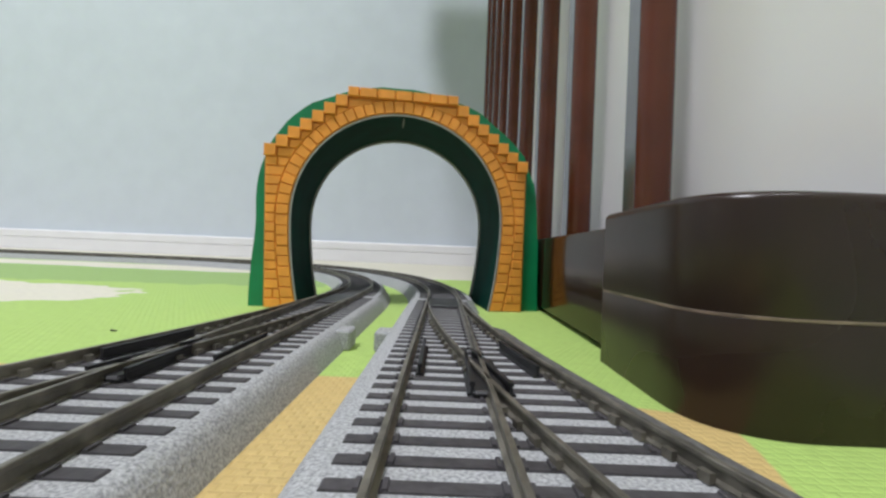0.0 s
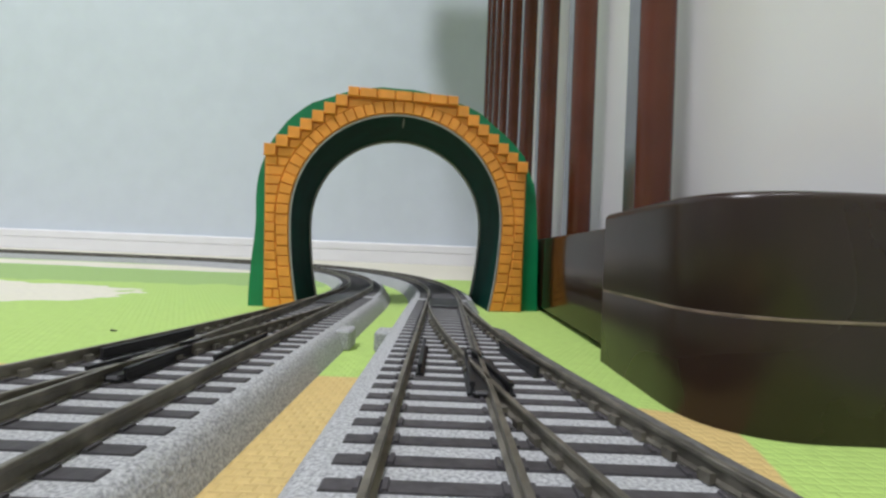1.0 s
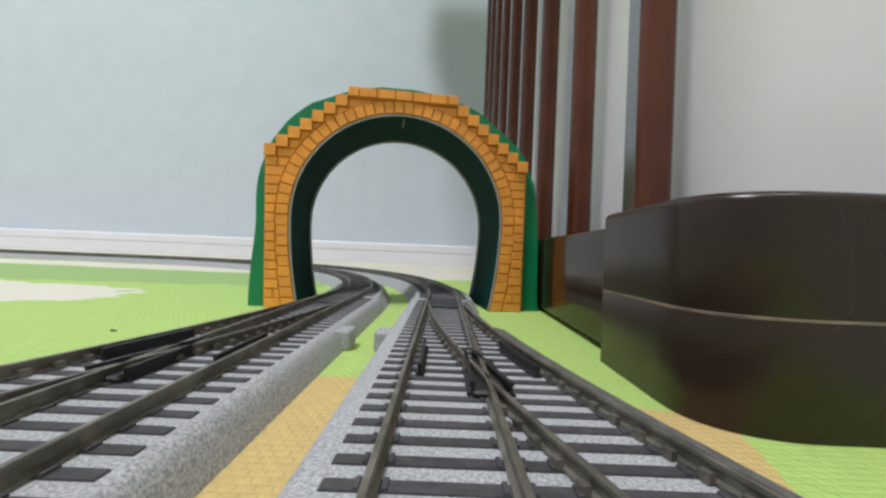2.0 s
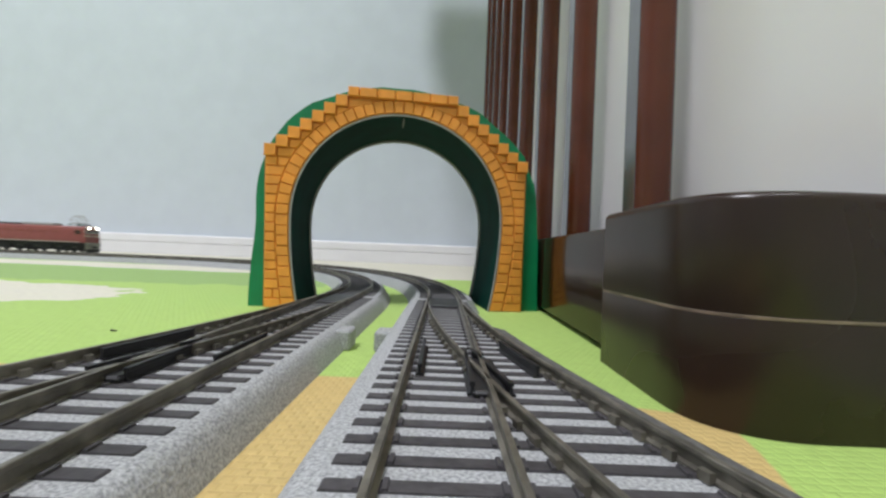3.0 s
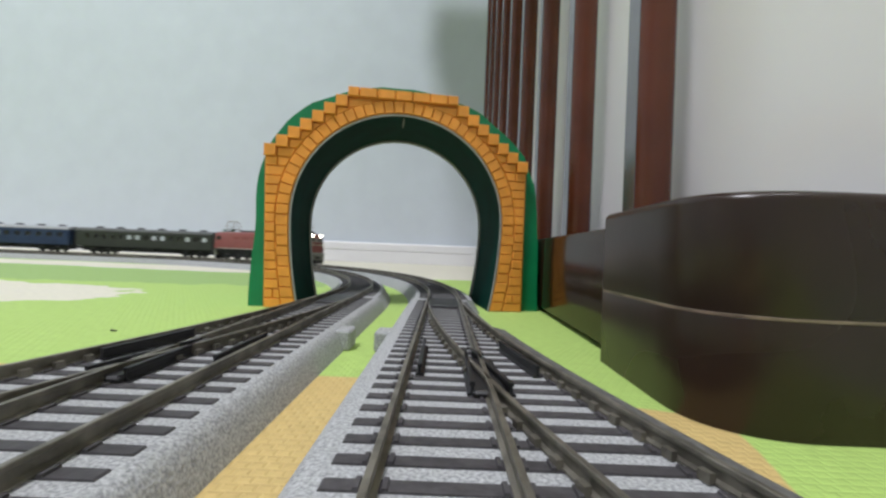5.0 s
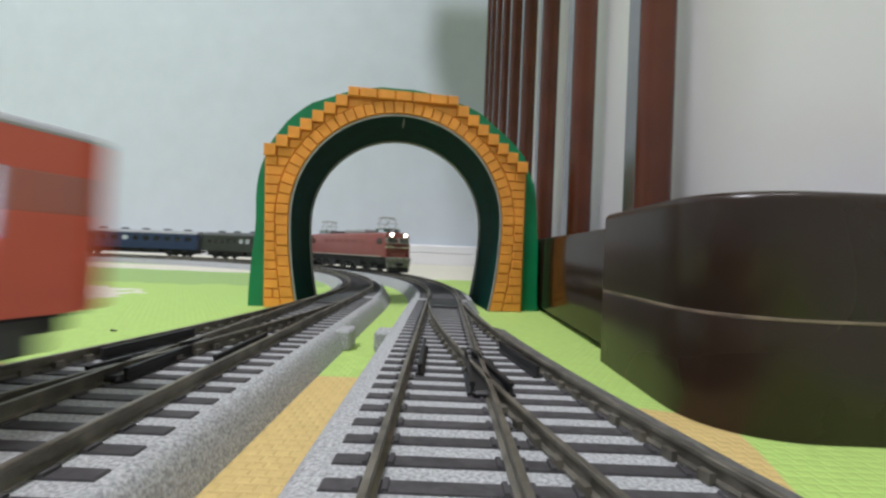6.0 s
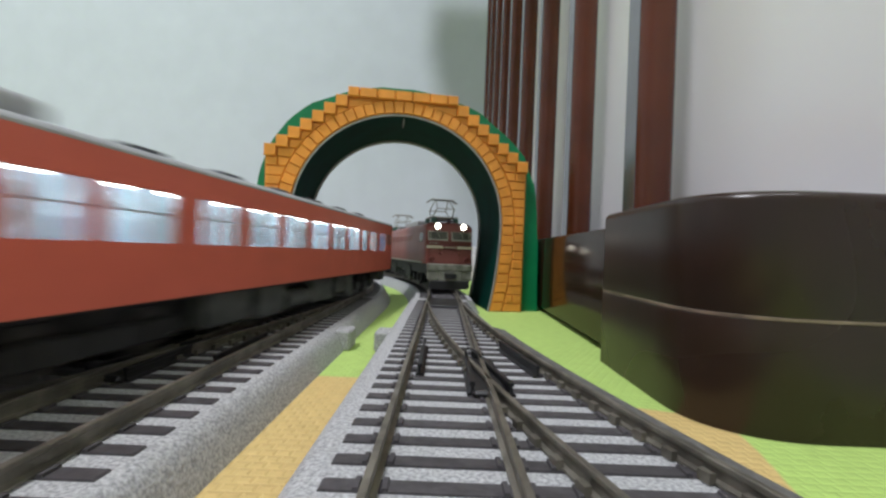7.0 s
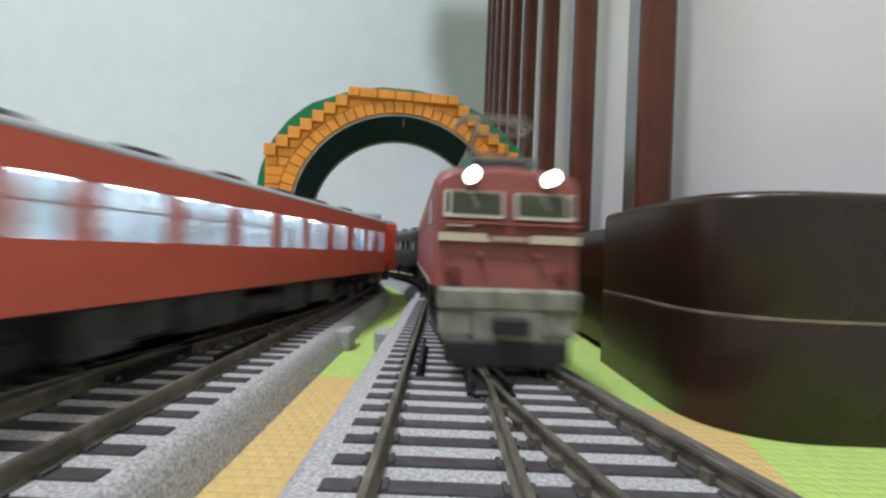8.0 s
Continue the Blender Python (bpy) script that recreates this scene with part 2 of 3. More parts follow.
def inner_route(s):
    """The inner line: comes in on the turnout's branch, then bends with the outer line."""
    if s <= TOE:
        a = (TOE - s) / 481.0
        top = radians(15)
        if a <= top:
            return LX - 481.0 * (1 - math.cos(a)), TOE - 481.0 * math.sin(a), math.pi / 2 - a
        d = (a - top) * 481.0
        return (LX - 481.0 * (1 - math.cos(top)) - d * math.sin(top), TOE - 481.0 * math.sin(top) - d * math.cos(top), math.pi / 2 - top)
    a = (s - TOE) / 249.0
    if a <= math.pi / 2:
        return LX - 249.0 + 249.0 * math.cos(a), BEND[1] + 249.0 * math.sin(a), math.pi / 2 + a
    return LX - 249.0 - (s - TOE - 124.5 * math.pi), BEND[1] + 249.0, math.pi


def right_branch(s):
    x, y, h = inner_route(s)
    return RX + (LX - x), y, math.pi - h


def straight_at(x):
    return lambda s: (x, s, math.pi / 2)


def line_of(route, s0, s1, step=8.0):
    n = max(2, int(abs(s1 - s0) / step) + 1)
    return [route(s0 + (s1 - s0) * i / (n - 1)) for i in range(n)]


RAIL_SECTION = [(-0.55, 4.5), (0.55, 4.5), (0.55, 4.66), (0.16, 4.8), (0.16, 5.5), (0.28, 5.6), (0.28, 5.93), (0.22, 6.0),
                (-0.22, 6.0), (-0.28, 5.93), (-0.28, 5.6), (-0.16, 5.5), (-0.16, 4.8), (-0.55, 4.66)]
SHOULDER = [(12.3, 0.0), (11.5, 2.4), (10.9, 3.5), (10.3, 4.1), (9.4, 4.35)]
BED = [(-12.3, 0.0), (-9.6, 4.35), (9.6, 4.35), (12.3, 0.0)]


def rail_bm(route, s0, s1, offset, step=6.0):
    return sweep(bmesh.new(), line_of(route, s0, s1, step), [(o + offset, z) for o, z in RAIL_SECTION])


def sleeper_bm(lo, hi, rails, y, half=0.74):
    """One moulded sleeper across the track with raised rail chairs, as one piece."""
    top, chair = 4.52, 4.72
    pts = [(lo, 4.0), (lo, top - 0.1), (lo + 0.15, top)]
    last = lo + 0.2
    for r in sorted(rails):
        for x0, x1 in ((r - 1.15, r - 0.7), (r + 0.7, r + 1.15)):
            if x0 > last + 0.1 and x1 < hi - 0.3:
                pts += [(x0, top), (x0 + 0.05, chair), (x1 - 0.05, chair), (x1, top)]
                last = x1
    pts += [(hi - 0.15, top), (hi, top - 0.1), (hi, 4.0)]
    return add_prism(bmesh.new(), pts, y - half, y + half)


SLEEPER = mesh_of("sleeper", sleeper_bm(-8.2, 8.2, (-4.85, 4.85), 0.0), M_SLEEPER, smooth=False)
PITCH = 3.58


def at_route(route, s, dz=0.0):
    x, y, h = route(s)
    return Matrix.Translation((x * MM, y * MM, dz)) @ Matrix.Rotation(h - math.pi / 2, 4, "Z")


def plain_track(name, label, route, s0, s1, group):
    t = empty(name, label, "model track", group)
    part("roadbed", sweep(bmesh.new(), line_of(route, s0 + 0.15, s1 - 0.15, 8.0), BED), M_BALLAST, t, "light grey moulded ballast roadbed")
    for o in (-4.85, 4.85):
        part("rail", rail_bm(route, s0, s1, o), M_RAIL, t)
    n = int((s1 - s0) / PITCH)
    for i in range(n):
        part("sleeper", SLEEPER, M_SLEEPER, t, at=at_route(route, s0 + (i + 0.5) * (s1 - s0) / n))
    return t


def turnout(name, label, main, branch, side, s_end=20.0):
    """side +1: the branch leaves to the right on its way to the viewer."""
    t = empty(name, label, "model turnout", "turnouts")
    bm = bmesh.new()
    rings = []
    st = [s_end + (TOE - s_end) * i / 24 for i in range(25)]
    for s in st:
        (xa, ya, _), (xb, yb, _) = main(s), branch(s)
        y = (ya + yb) / 2
        if side > 0:
            row = [(xa - o, z) for o, z in SHOULDER] + [(xb + 7.7, 4.35), (xb + 10.3, 0)]
        else:
            row = [(xb - 10.3, 0), (xb - 7.7, 4.35)] + [(xa + o, z) for o, z in SHOULDER[::-1]]
        rings.append([bm.verts.new((x, y, z)) for x, z in row])
    for p, q in zip(rings, rings[1:]):
        n = len(p)
        for i in range(n):
            bm.faces.new((p[i], p[(i + 1) % n], q[(i + 1) % n], q[i]))
    bm.faces.new(rings[0])
    bm.faces.new(rings[-1])
    part("roadbed", bm, M_BALLAST, t, "light grey moulded ballast roadbed")
    # dark grey strip laid over the outer shoulder of the branch
    edge = [(side * o, z) for o, z in ((6.4, 4.2), (6.4, 4.5), (7.4, 4.65), (9.8, 4.1), (13.0, 0.1), (9.0, 0.1))]
    part("outer_strip", sweep(bmesh.new(), line_of(branch, s_end + 1, 92, 5.0), edge), M_EDGESTRIP, t, "dark grey strip along the outer edge of the branch")
    part("stock_rail", rail_bm(main, s_end, TOE, -4.85 * side), M_RAIL, t)
    part("stock_rail", rail_bm(branch, s_end, TOE, 4.85 * side), M_RAIL, t)
    part("closure_rail", rail_bm(main, s_end, TOE - 21, 4.85 * side), M_RAIL, t)
    part("closure_rail", rail_bm(branch, s_end, TOE - 21, -4.85 * side), M_RAIL, t)
    # frog where the closure rails cross, wing and guard rails
    frog = 54.0
    for o, route in ((4.85 * side - 1.9 * side, main), (-4.85 * side + 1.9 * side, branch)):
        part("wing_rail", rail_bm(route, frog - 6, frog + 11, o), M_BLACK, t, "black check rail beside the crossing")
    for route, o in ((main, -4.85 * side + 1.75 * side), (branch, 4.85 * side - 1.75 * side)):
        part("guard_rail", rail_bm(route, frog + 1, frog + 17, o), M_BLACK, t, "black guard rail")
    fx = main(frog)[0] + 4.85 * side
    part("frog", box(fx - 1.9, fx + 1.9, frog - 7, frog + 8, 4.4, 5.3, bevel=0.3), M_BLACK, t, "black crossing block")
    mx = main(TOE - 17)[0]
    part("point_plate", box(mx - 4.2, mx + 4.2, TOE - 23, TOE - 2, 4.3, 4.95, bevel=0.15), M_BLACK, t, "black point slide plate")
    ox = main(90)[0] - 11.9 * side
    part("clip", box(ox - 1.6, ox + 1.6, 86, 92, 0.0, 3.9, bevel=0.35), M_BALLAST, t, "grey joiner clip on the side")
    bm = bmesh.new()
    k = 0
    while s_end + 2 + k * PITCH < frog + 45:
        for o in (-4.85, 4.85):
            for d in (-0.72, 0.72):
                c = branch(s_end + 2 + k * PITCH)
                px, py = math.cos(c[2] - math.pi / 2), math.sin(c[2] - math.pi / 2)
                r = bmesh.ops.create_cube(bm, size=1.0)
                bmesh.ops.transform(bm, verts=r["verts"], matrix=Matrix.Translation((c[0] + px * (o + d), c[1] + py * (o + d), 4.85)) @ Matrix.Rotation(c[2] - math.pi / 2, 4, "Z") @ Matrix.Diagonal((0.55, 1.1, 0.75, 1)))
        k += 1
    tagged(part("chair_moulding", bm, M_RAIL, t, "moulded rail chairs on the branch", smooth=False), kind="stuff")
    n = int((TOE - s_end - 4) / PITCH)
    for i in range(n):
        s = s_end + (i + 0.5) * PITCH
        (xa, ya, _), (xb, yb, _) = main(s), branch(s)
        lo, hi = (xa - 8.2, xb + 7.5) if side > 0 else (xb - 7.5, xa + 9.3)
        part("sleeper", sleeper_bm(lo, hi, (xa - 4.85, xa + 4.85, xb - 4.85, xb + 4.85), s), M_SLEEPER, t, smooth=False)
    return t


# ---- the room ----
WX, WY = 64.0, 717.0     # inner faces of the two near walls
tagged(part("floor", box(-2600, WX + 100, -2600, WY + 100, -40, -12), M_FLOOR), "brown wooden floorboards under the mat", "floor", kind="structure")
tagged(part("play_mat", box(-1500, WX, -1200, WY - 10, -12, 0), M_MAT), "green printed foam play mat with cream and yellow patches", "play mat", kind="structure")
tagged(part("wall_north", box(-2600, WX + 100, WY, WY + 100, -12, 2400), M_WALL), "white textured wallpaper wall", "wall", kind="structure")
tagged(part("wall_east", box(WX, WX + 100, -2600, WY, -12, 2400), M_EASTWALL), "smooth white wall beside the posts, lightened to make up for weak lamp light", "wall", kind="structure")
tagged(part("wall_west", box(-2700, -2600, -2600, WY + 100, -12, 2400), M_WALL), "plain white wall", "wall", kind="structure")
tagged(part("wall_south", box(-2600, WX + 100, -2700, -2600, -12, 2400), M_WALL), "plain white wall", "wall", kind="structure")
tagged(part("ceiling", box(-2700, WX + 100, -2700, WY + 100, 2400, 2450), M_CEIL), "plain white papered ceiling", "ceiling", kind="structure")
skirt = [(0, -12), (-9, -12), (-9, 17.6), (-7.6, 18.2), (-7.6, 19.2), (-9, 19.8), (-9, 29.5), (-7.5, 31.5), (0, 31.5)]
bm = bmesh.new()
ra = [bm.verts.new((-2600, WY + o, z)) for o, z in skirt]
rb = [bm.verts.new((WX, WY + o, z)) for o, z in skirt]
for i in range(len(skirt)):
    j = (i + 1) % len(skirt)
    bm.faces.new((ra[i], ra[j], rb[j], rb[i]))
bm.faces.new(ra)
bm.faces.new(rb)
tagged(part("baseboard", bm, M_SKIRT, smooth=False), "white grooved skirting board along the wall", "baseboard", kind="structure")
fit_lamp = empty("ceiling_light", "round white ceiling light with an acrylic shade", "ceiling light", at=pose(-0.62, -0.54, 2.4))
part("rim", rod((0, 0, -40), (0, 0, 0), 250, seg=48), M_SKIRT, fit_lamp)
part("shade", rod((0, 0, -90), (0, 0, -42), 210, seg=48, r2=235), M_LOUVRE, fit_lamp, "glowing acrylic shade")

# ---- tracks ----
plain_track("straight_track", "straight model track slanting on the branch", right_branch, -228, 20, "tracks")
plain_track("straight_track", "straight model track slanting on the branch", inner_route, -228, 20, "tracks")
turnout("turnout_track", "grey model railway turnout with tarnished rails", straight_at(RX), right_branch, 1)
turnout("turnout_track", "grey model railway turnout with tarnished rails", straight_at(LX), inner_route, -1)
for route, r in ((outer_route, 282.0), (inner_route, 249.0)):
    q = r * math.pi / 4
    for k in (0, 1):
        plain_track("curved_track", "curved model track with dark sleepers", route, TOE + k * q, TOE + (k + 1) * q, "tracks")
    for k in range(2):
        s0 = TOE + 2 * q + 248 * k
        plain_track("straight_track", "straight model track along the far wall", route, s0, s0 + 248, "tracks")

# ---- toy tunnel ----
tunnel = empty("toy_tunnel", "green plastic toy tunnel with an orange brick portal", "toy tunnel", at=pose(-0.0150, 0.1485, 0, 0, 0, 9.0))
OPEN_R, OPEN_Z, FOOT = 35.7, 30.2, 32.3
STEP_W, STEP_H, STEPS = 25.5 / 7, 20.7 / 7, 7


def jamb(z, r=OPEN_R, foot=FOOT):
    """Half width of the horseshoe opening below the arch's centre."""
    return r - (r - foot) * max(0.0, (OPEN_Z - z) / OPEN_Z) ** 1.9


def opening(n=32, r=OPEN_R, foot=FOOT):
    low = [(jamb(OPEN_Z * i / 8, r, foot), OPEN_Z * i / 8) for i in range(8)]
    pts = [(-x, z) for x, z in low]
    pts += [(r * math.cos(math.pi - math.pi * i / n), OPEN_Z + r * math.sin(math.pi * i / n)) for i in range(n + 1)]
    return pts + low[::-1]


def stepped():
    """The outer outline of the portal, from the left foot over the crown to the right foot."""
    half, top = 44.0, 52.5
    left = [(-half + 1.5, 0.0), (-half, top)]
    x, z = -half, top
    for _ in range(STEPS):
        x += STEP_W
        left.append((x, z))
        z += STEP_H
        left.append((x, z))
    return left + [(-a, b) for a, b in left[:0:-1]] + [(half, 0.0)]


def shell(bm, inner, outer, y0, y1):
    """A wall between two open outlines with feet on the ground."""
    loop = inner + outer[::-1]
    return add_prism(bm, loop, y0, y1)


def resample(pts, n):
    d = [0.0]
    for a, b in zip(pts, pts[1:]):
        d.append(d[-1] + math.dist(a, b))
    out = []
    for i in range(n):
        s = d[-1] * i / (n - 1)
        k = max(0, min(len(pts) - 2, next((j for j in range(len(d)) if d[j] >= s), len(d) - 1) - 1))
        f = (s - d[k]) / max(1e-6, d[k + 1] - d[k])
        out.append((pts[k][0] + f * (pts[k + 1][0] - pts[k][0]), pts[k][1] + f * (pts[k + 1][1] - pts[k][1])))
    return out


portal = part("portal", shell(bmesh.new(), opening(), stepped(), 1.0, 3.2), M_MORTAR, tunnel, "orange plastic portal with a stepped top", smooth=False)
edge_in = opening(r=OPEN_R - 0.1, foot=FOOT - 0.1)
part("arris", shell(bmesh.new(), opening(r=OPEN_R - 0.6, foot=FOOT - 0.6), edge_in, 0.4, 1.2), M_ARRIS, tunnel, "grey moulded edge round the opening")
# lining and hill
DEPTH, LEAN = 36.0, 0.036   # the tube runs slightly askew to the portal
bm = bmesh.new()
inn = resample(opening(r=OPEN_R - 0.4, foot=FOOT - 0.4), 41)
rows = []
for k in range(9):
    y = 1.3 + (DEPTH - 1.3) * k / 8
    rows.append([bm.verts.new((x + LEAN * y, y, z)) for x, z in inn])
for p, q in zip(rows, rows[1:]):
    for i in range(len(p) - 1):
        bm.faces.new((p[i], p[i + 1], q[i + 1], q[i]))
bmesh.ops.solidify(bm, geom=bm.faces[:], thickness=0.8)
part("lining", bm, M_SHADEDGREEN, tunnel, "dark green inside of the tunnel, with shade put into its colour")
rear = [(x + LEAN * DEPTH, z) for x, z in opening(r=OPEN_R - 1.2, foot=FOOT - 1.2)]
part("rear_arris", shell(bmesh.new(), rear, [(x + LEAN * DEPTH, z) for x, z in opening(r=OPEN_R - 0.5, foot=FOOT - 0.5)], DEPTH - 1.5, DEPTH + 0.5), M_ARRIS, tunnel)
bm = bmesh.new()
rows = []
hill = [(-48.5, 0), (-48.0, 22), (-46.8, 44), (-44.2, 54), (-38.5, 61.5), (-31, 68), (-20, 73.0), (-8, 75.2), (4, 75.6), (15, 74), (26, 69.5), (35, 62.5), (42, 55), (46, 46), (47.5, 24), (48.5, 0)]
hs = resample(hill, 61)
for k in range(11):
    f = k / 10
    y = 3.3 + (DEPTH - 4) * f
    row = []
    for x, z in hs:
        g = 1.0 + 0.035 * math.sin(math.pi * f) + 0.02 * noise.noise(Vector((x * 0.07, y * 0.09, z * 0.07)))
        row.append(bm.verts.new((x * g * (1.045 if x > 0 else 0.985) + LEAN * y, y, max(0.0, z * (1.0 + (g - 1.0) * 0.4)) if z > 0.5 else 0.0)))
    rows.append(row)
for p, q in zip(rows, rows[1:]):
    for i in range(len(p) - 1):
        bm.faces.new((p[i], p[i + 1], q[i + 1], q[i]))
inner = resample(opening(r=OPEN_R + 0.3, foot=FOOT + 0.3), 61)
for row, y in ((rows[0], 3.3), (rows[-1], DEPTH - 0.7)):
    low = [bm.verts.new((x + LEAN * y, y, z)) for x, z in inner]
    for i in range(60):
        bm.faces.new((row[i], row[i + 1], low[i + 1], low[i]))
part("hill", bm, M_GREEN, tunnel, "bright green moulded plastic hill")


part("seam", box(0.2, 0.6, 4.0, 9.0, 63.6, 65.9), M_ARRIS, tunnel, "pale moulding seam under the crown")


def block_bm(pts, depth=1.3, bev=0.26):
    """A raised brick on the portal's face with the outline pts (x, z)."""
    bm = bmesh.new()
    cx, cz = sum(p[0] for p in pts) / len(pts), sum(p[1] for p in pts) / len(pts)
    back = [bm.verts.new((x, 1.02, z)) for x, z in pts]
    mid = [bm.verts.new((x, 1.0 - depth + bev, z)) for x, z in pts]
    fr = []
    for x, z in pts:
        d = math.hypot(x - cx, z - cz)
        fr.append(bm.verts.new((x + (cx - x) * bev / d, 1.0 - depth, z + (cz - z) * bev / d)))
    n = len(pts)
    for a, b in ((back, mid), (mid, fr)):
        for i in range(n):
            bm.faces.new((a[i], a[(i + 1) % n], b[(i + 1) % n], b[i]))
    bm.faces.new(fr)
    return bm


G = 0.16          # joints
RING = 4.4        # arch stones
SIDE_COL = 4.5    # the column of stones beside the opening


def brick(pts, depth):
    """One raised stone; the left foot of the portal draws in a little."""
    pts = [(x + 1.5 * max(0.0, 1 - z / 50.0) * min(1.0, max(0.0, (-x - 36.0) / 8.0)), z) for x, z in pts]
    part("brick", block_bm(pts, depth, 0.34), M_ORANGE, portal, smooth=False)


random.seed(4)
n_arch = 36
for i in range(n_arch):
    a0, a1 = math.pi * i / n_arch + 0.0025, math.pi * (i + 1) / n_arch - 0.0025
    brick([(r * math.cos(a), OPEN_Z + r * math.sin(a)) for r, a in ((OPEN_R + 0.2, a0), (OPEN_R + RING, a0), (OPEN_R + RING, a1), (OPEN_R + 0.2, a1))],
          0.75 + random.uniform(-0.08, 0.12))


def inner_limit(z):
    """Where the level courses meet the arch stones or the inner column."""
    if z > OPEN_Z:
        f = min(1.0, (z - OPEN_Z) / 6.0)
        ring = math.sqrt(max(0.0, (OPEN_R + RING) ** 2 - (z - OPEN_Z) ** 2))
        return ring + G + (SIDE_COL - RING) * (1 - f)
    return jamb(z) + SIDE_COL + G


for sgn in (-1, 1):
    # inner column
    n = 9
    for k in range(n):
        za, zb = 0.1 + (OPEN_Z - 0.2) * k / n, 0.1 + (OPEN_Z - 0.2) * (k + 1) / n - G
        wob = random.uniform(-0.25, 0.25)
        brick([(sgn * (jamb(za) + 0.2), za), (sgn * (jamb(za) + SIDE_COL + wob), za), (sgn * (jamb(zb) + SIDE_COL + wob), zb), (sgn * (jamb(zb) + 0.2), zb)],
              0.6 + random.uniform(0, 0.2))
    # level courses up to the steps, then behind the steps
    levels = [48.8 * k / 16 for k in range(17)] + [48.8 + STEP_H * k for k in range(1, 8)]
    for k, (za, zb) in enumerate(zip(levels, levels[1:])):
        out = 43.8 if k < 16 else 44.0 - STEP_W * (k - 15) - 0.1
        la, lb = inner_limit(za), inner_limit(zb - G)
        if lb > out - 0.7:
            continue
        la = min(la, out - 0.3)
        cuts = [(la, lb), (out, out)]
        width = out - max(la, lb)
        if width > 8.5 or (width > 5.2 and k % 2):
            c = (la + lb) / 4 + out / 2 + random.uniform(-0.6, 0.6)
            cuts.insert(1, (c, c))
        for (pa, pb), (qa, qb) in zip(cuts, cuts[1:]):
            brick([(sgn * (pa + G / 2), za + 0.1), (sgn * (qa - G / 2), za + 0.1), (sgn * (qb - G / 2), zb - G), (sgn * (pb + G / 2), zb - G)],
                  0.5 + random.uniform(0, 0.15))
    # square coping stones on the steps
    for k in range(STEPS):
        x1, z1 = 44.0 - STEP_W * k, 52.5 + STEP_H * k
        x0 = x1 - STEP_W
        brick([(sgn * (x0 + 0.02), z1 - 3.6), (sgn * (x1 + 0.2), z1 - 3.6), (sgn * (x1 + 0.2), z1 + 0.2), (sgn * (x0 + 0.02), z1 + 0.2)],
              1.5 + random.uniform(-0.1, 0.1))
ends = (-18.6, -14.8, -8.9, -2.9, 2.9, 8.9, 14.8, 18.6)
for x0, x1 in zip(ends, ends[1:]):
    brick([(x0 + 0.12, 70.3), (x1 - 0.12, 70.3), (x1 - 0.12, 73.4), (x0 + 0.12, 73.4)], 1.6)

# ---- dark rail with posts and the rounded end ----
fence = empty("post_screen", "red-brown lacquered wooden post screen on a dark rail", "wooden screen")
bm = box(34.6, 62.0, 86.5, 575, 1.3, 26.5, bevel=0.8, seg=2)
add_box(bm, 37.0, 61.0, 87.5, 574, 0.0, 1.6)
for v in bm.verts:
    if v.co.x < 50:
        v.co.x += 8.0 * (v.co.y - 86.5) / 488.5
part("bottom_rail", bm, M_GLOSSY, fence, "dark brown lacquered bottom rail")
for k in range(9):
    y = 109.6 + 61.0 * k
    post = part("post", box(48.3, 57.4, y, y + 13.4, 26.2, 510, bevel=3.8, seg=8), M_POST, fence)
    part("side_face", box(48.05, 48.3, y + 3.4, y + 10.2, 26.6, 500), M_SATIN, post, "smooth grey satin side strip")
top_rail = box(-94.0, 62.0, 60, 614, 506, 600, bevel=34, seg=6)
part("top_rail", top_rail, M_GLOSSY, fence, "dark brown rounded top rail over the posts")
end = empty("rounded_plinth", "dark brown glossy rounded plinth with a worn seam", "plinth")


def plinth_outline(grow=0.0):
    pts = [(64.5, 86.0), (31.3 - grow, 86.0), (31.0 - grow, 64.0)]
    for i in range(1, 13):
        a = radians(180 + 90 * i / 12)
        pts.append((44.5 - (13.5 + grow) * abs(math.cos(a)) ** 0.84, 62.0 - (12.5 + grow) * abs(math.sin(a)) ** 0.84))
    pts += [(64.5, 49.5 - grow)]
    return pts


def plinth_bm(z0, z1, rim_low, rim_high):
    bm = bmesh.new()
    prof = [(z0, -rim_low)] + [(z0 + rim_low * (1 - math.cos(a)), -rim_low * (1 - math.sin(a))) for a in (0.5, 1.0, 1.57)]
    prof += [(z1 - rim_high * (1 - math.sin(a)), -rim_high * (1 - math.cos(a))) for a in (0.0, 0.4, 0.8, 1.2, 1.57)]
    rings = []
    for z, g in prof:
        rings.append([bm.verts.new((x, y, z)) for x, y in plinth_outline(g)])
    n = len(rings[0])
    for p, q in zip(rings, rings[1:]):
        for i in range(n):
            bm.faces.new((p[i], p[(i + 1) % n], q[(i + 1) % n], q[i]))
    bm.faces.new(rings[0])
    bm.faces.new(rings[-1])
    return bm


part("lower_block", plinth_bm(0.0, 13.6, 0.15, 0.25), M_BROWN, end)
part("seam", plinth_bm(13.55, 13.95, 0.05, 0.05), M_SEAM, end, "pale worn seam line")
part("upper_block", plinth_bm(13.9, 28.6, 0.25, 1.3), M_BROWN, end)


crumb = part("crumb", rod((-71, 96, 0.15), (-69.4, 95.4, 0.25), 0.25, seg=7, r2=0.12), M_UNDER)
tagged(crumb, "tiny dark crumb lying on the mat", "crumb")

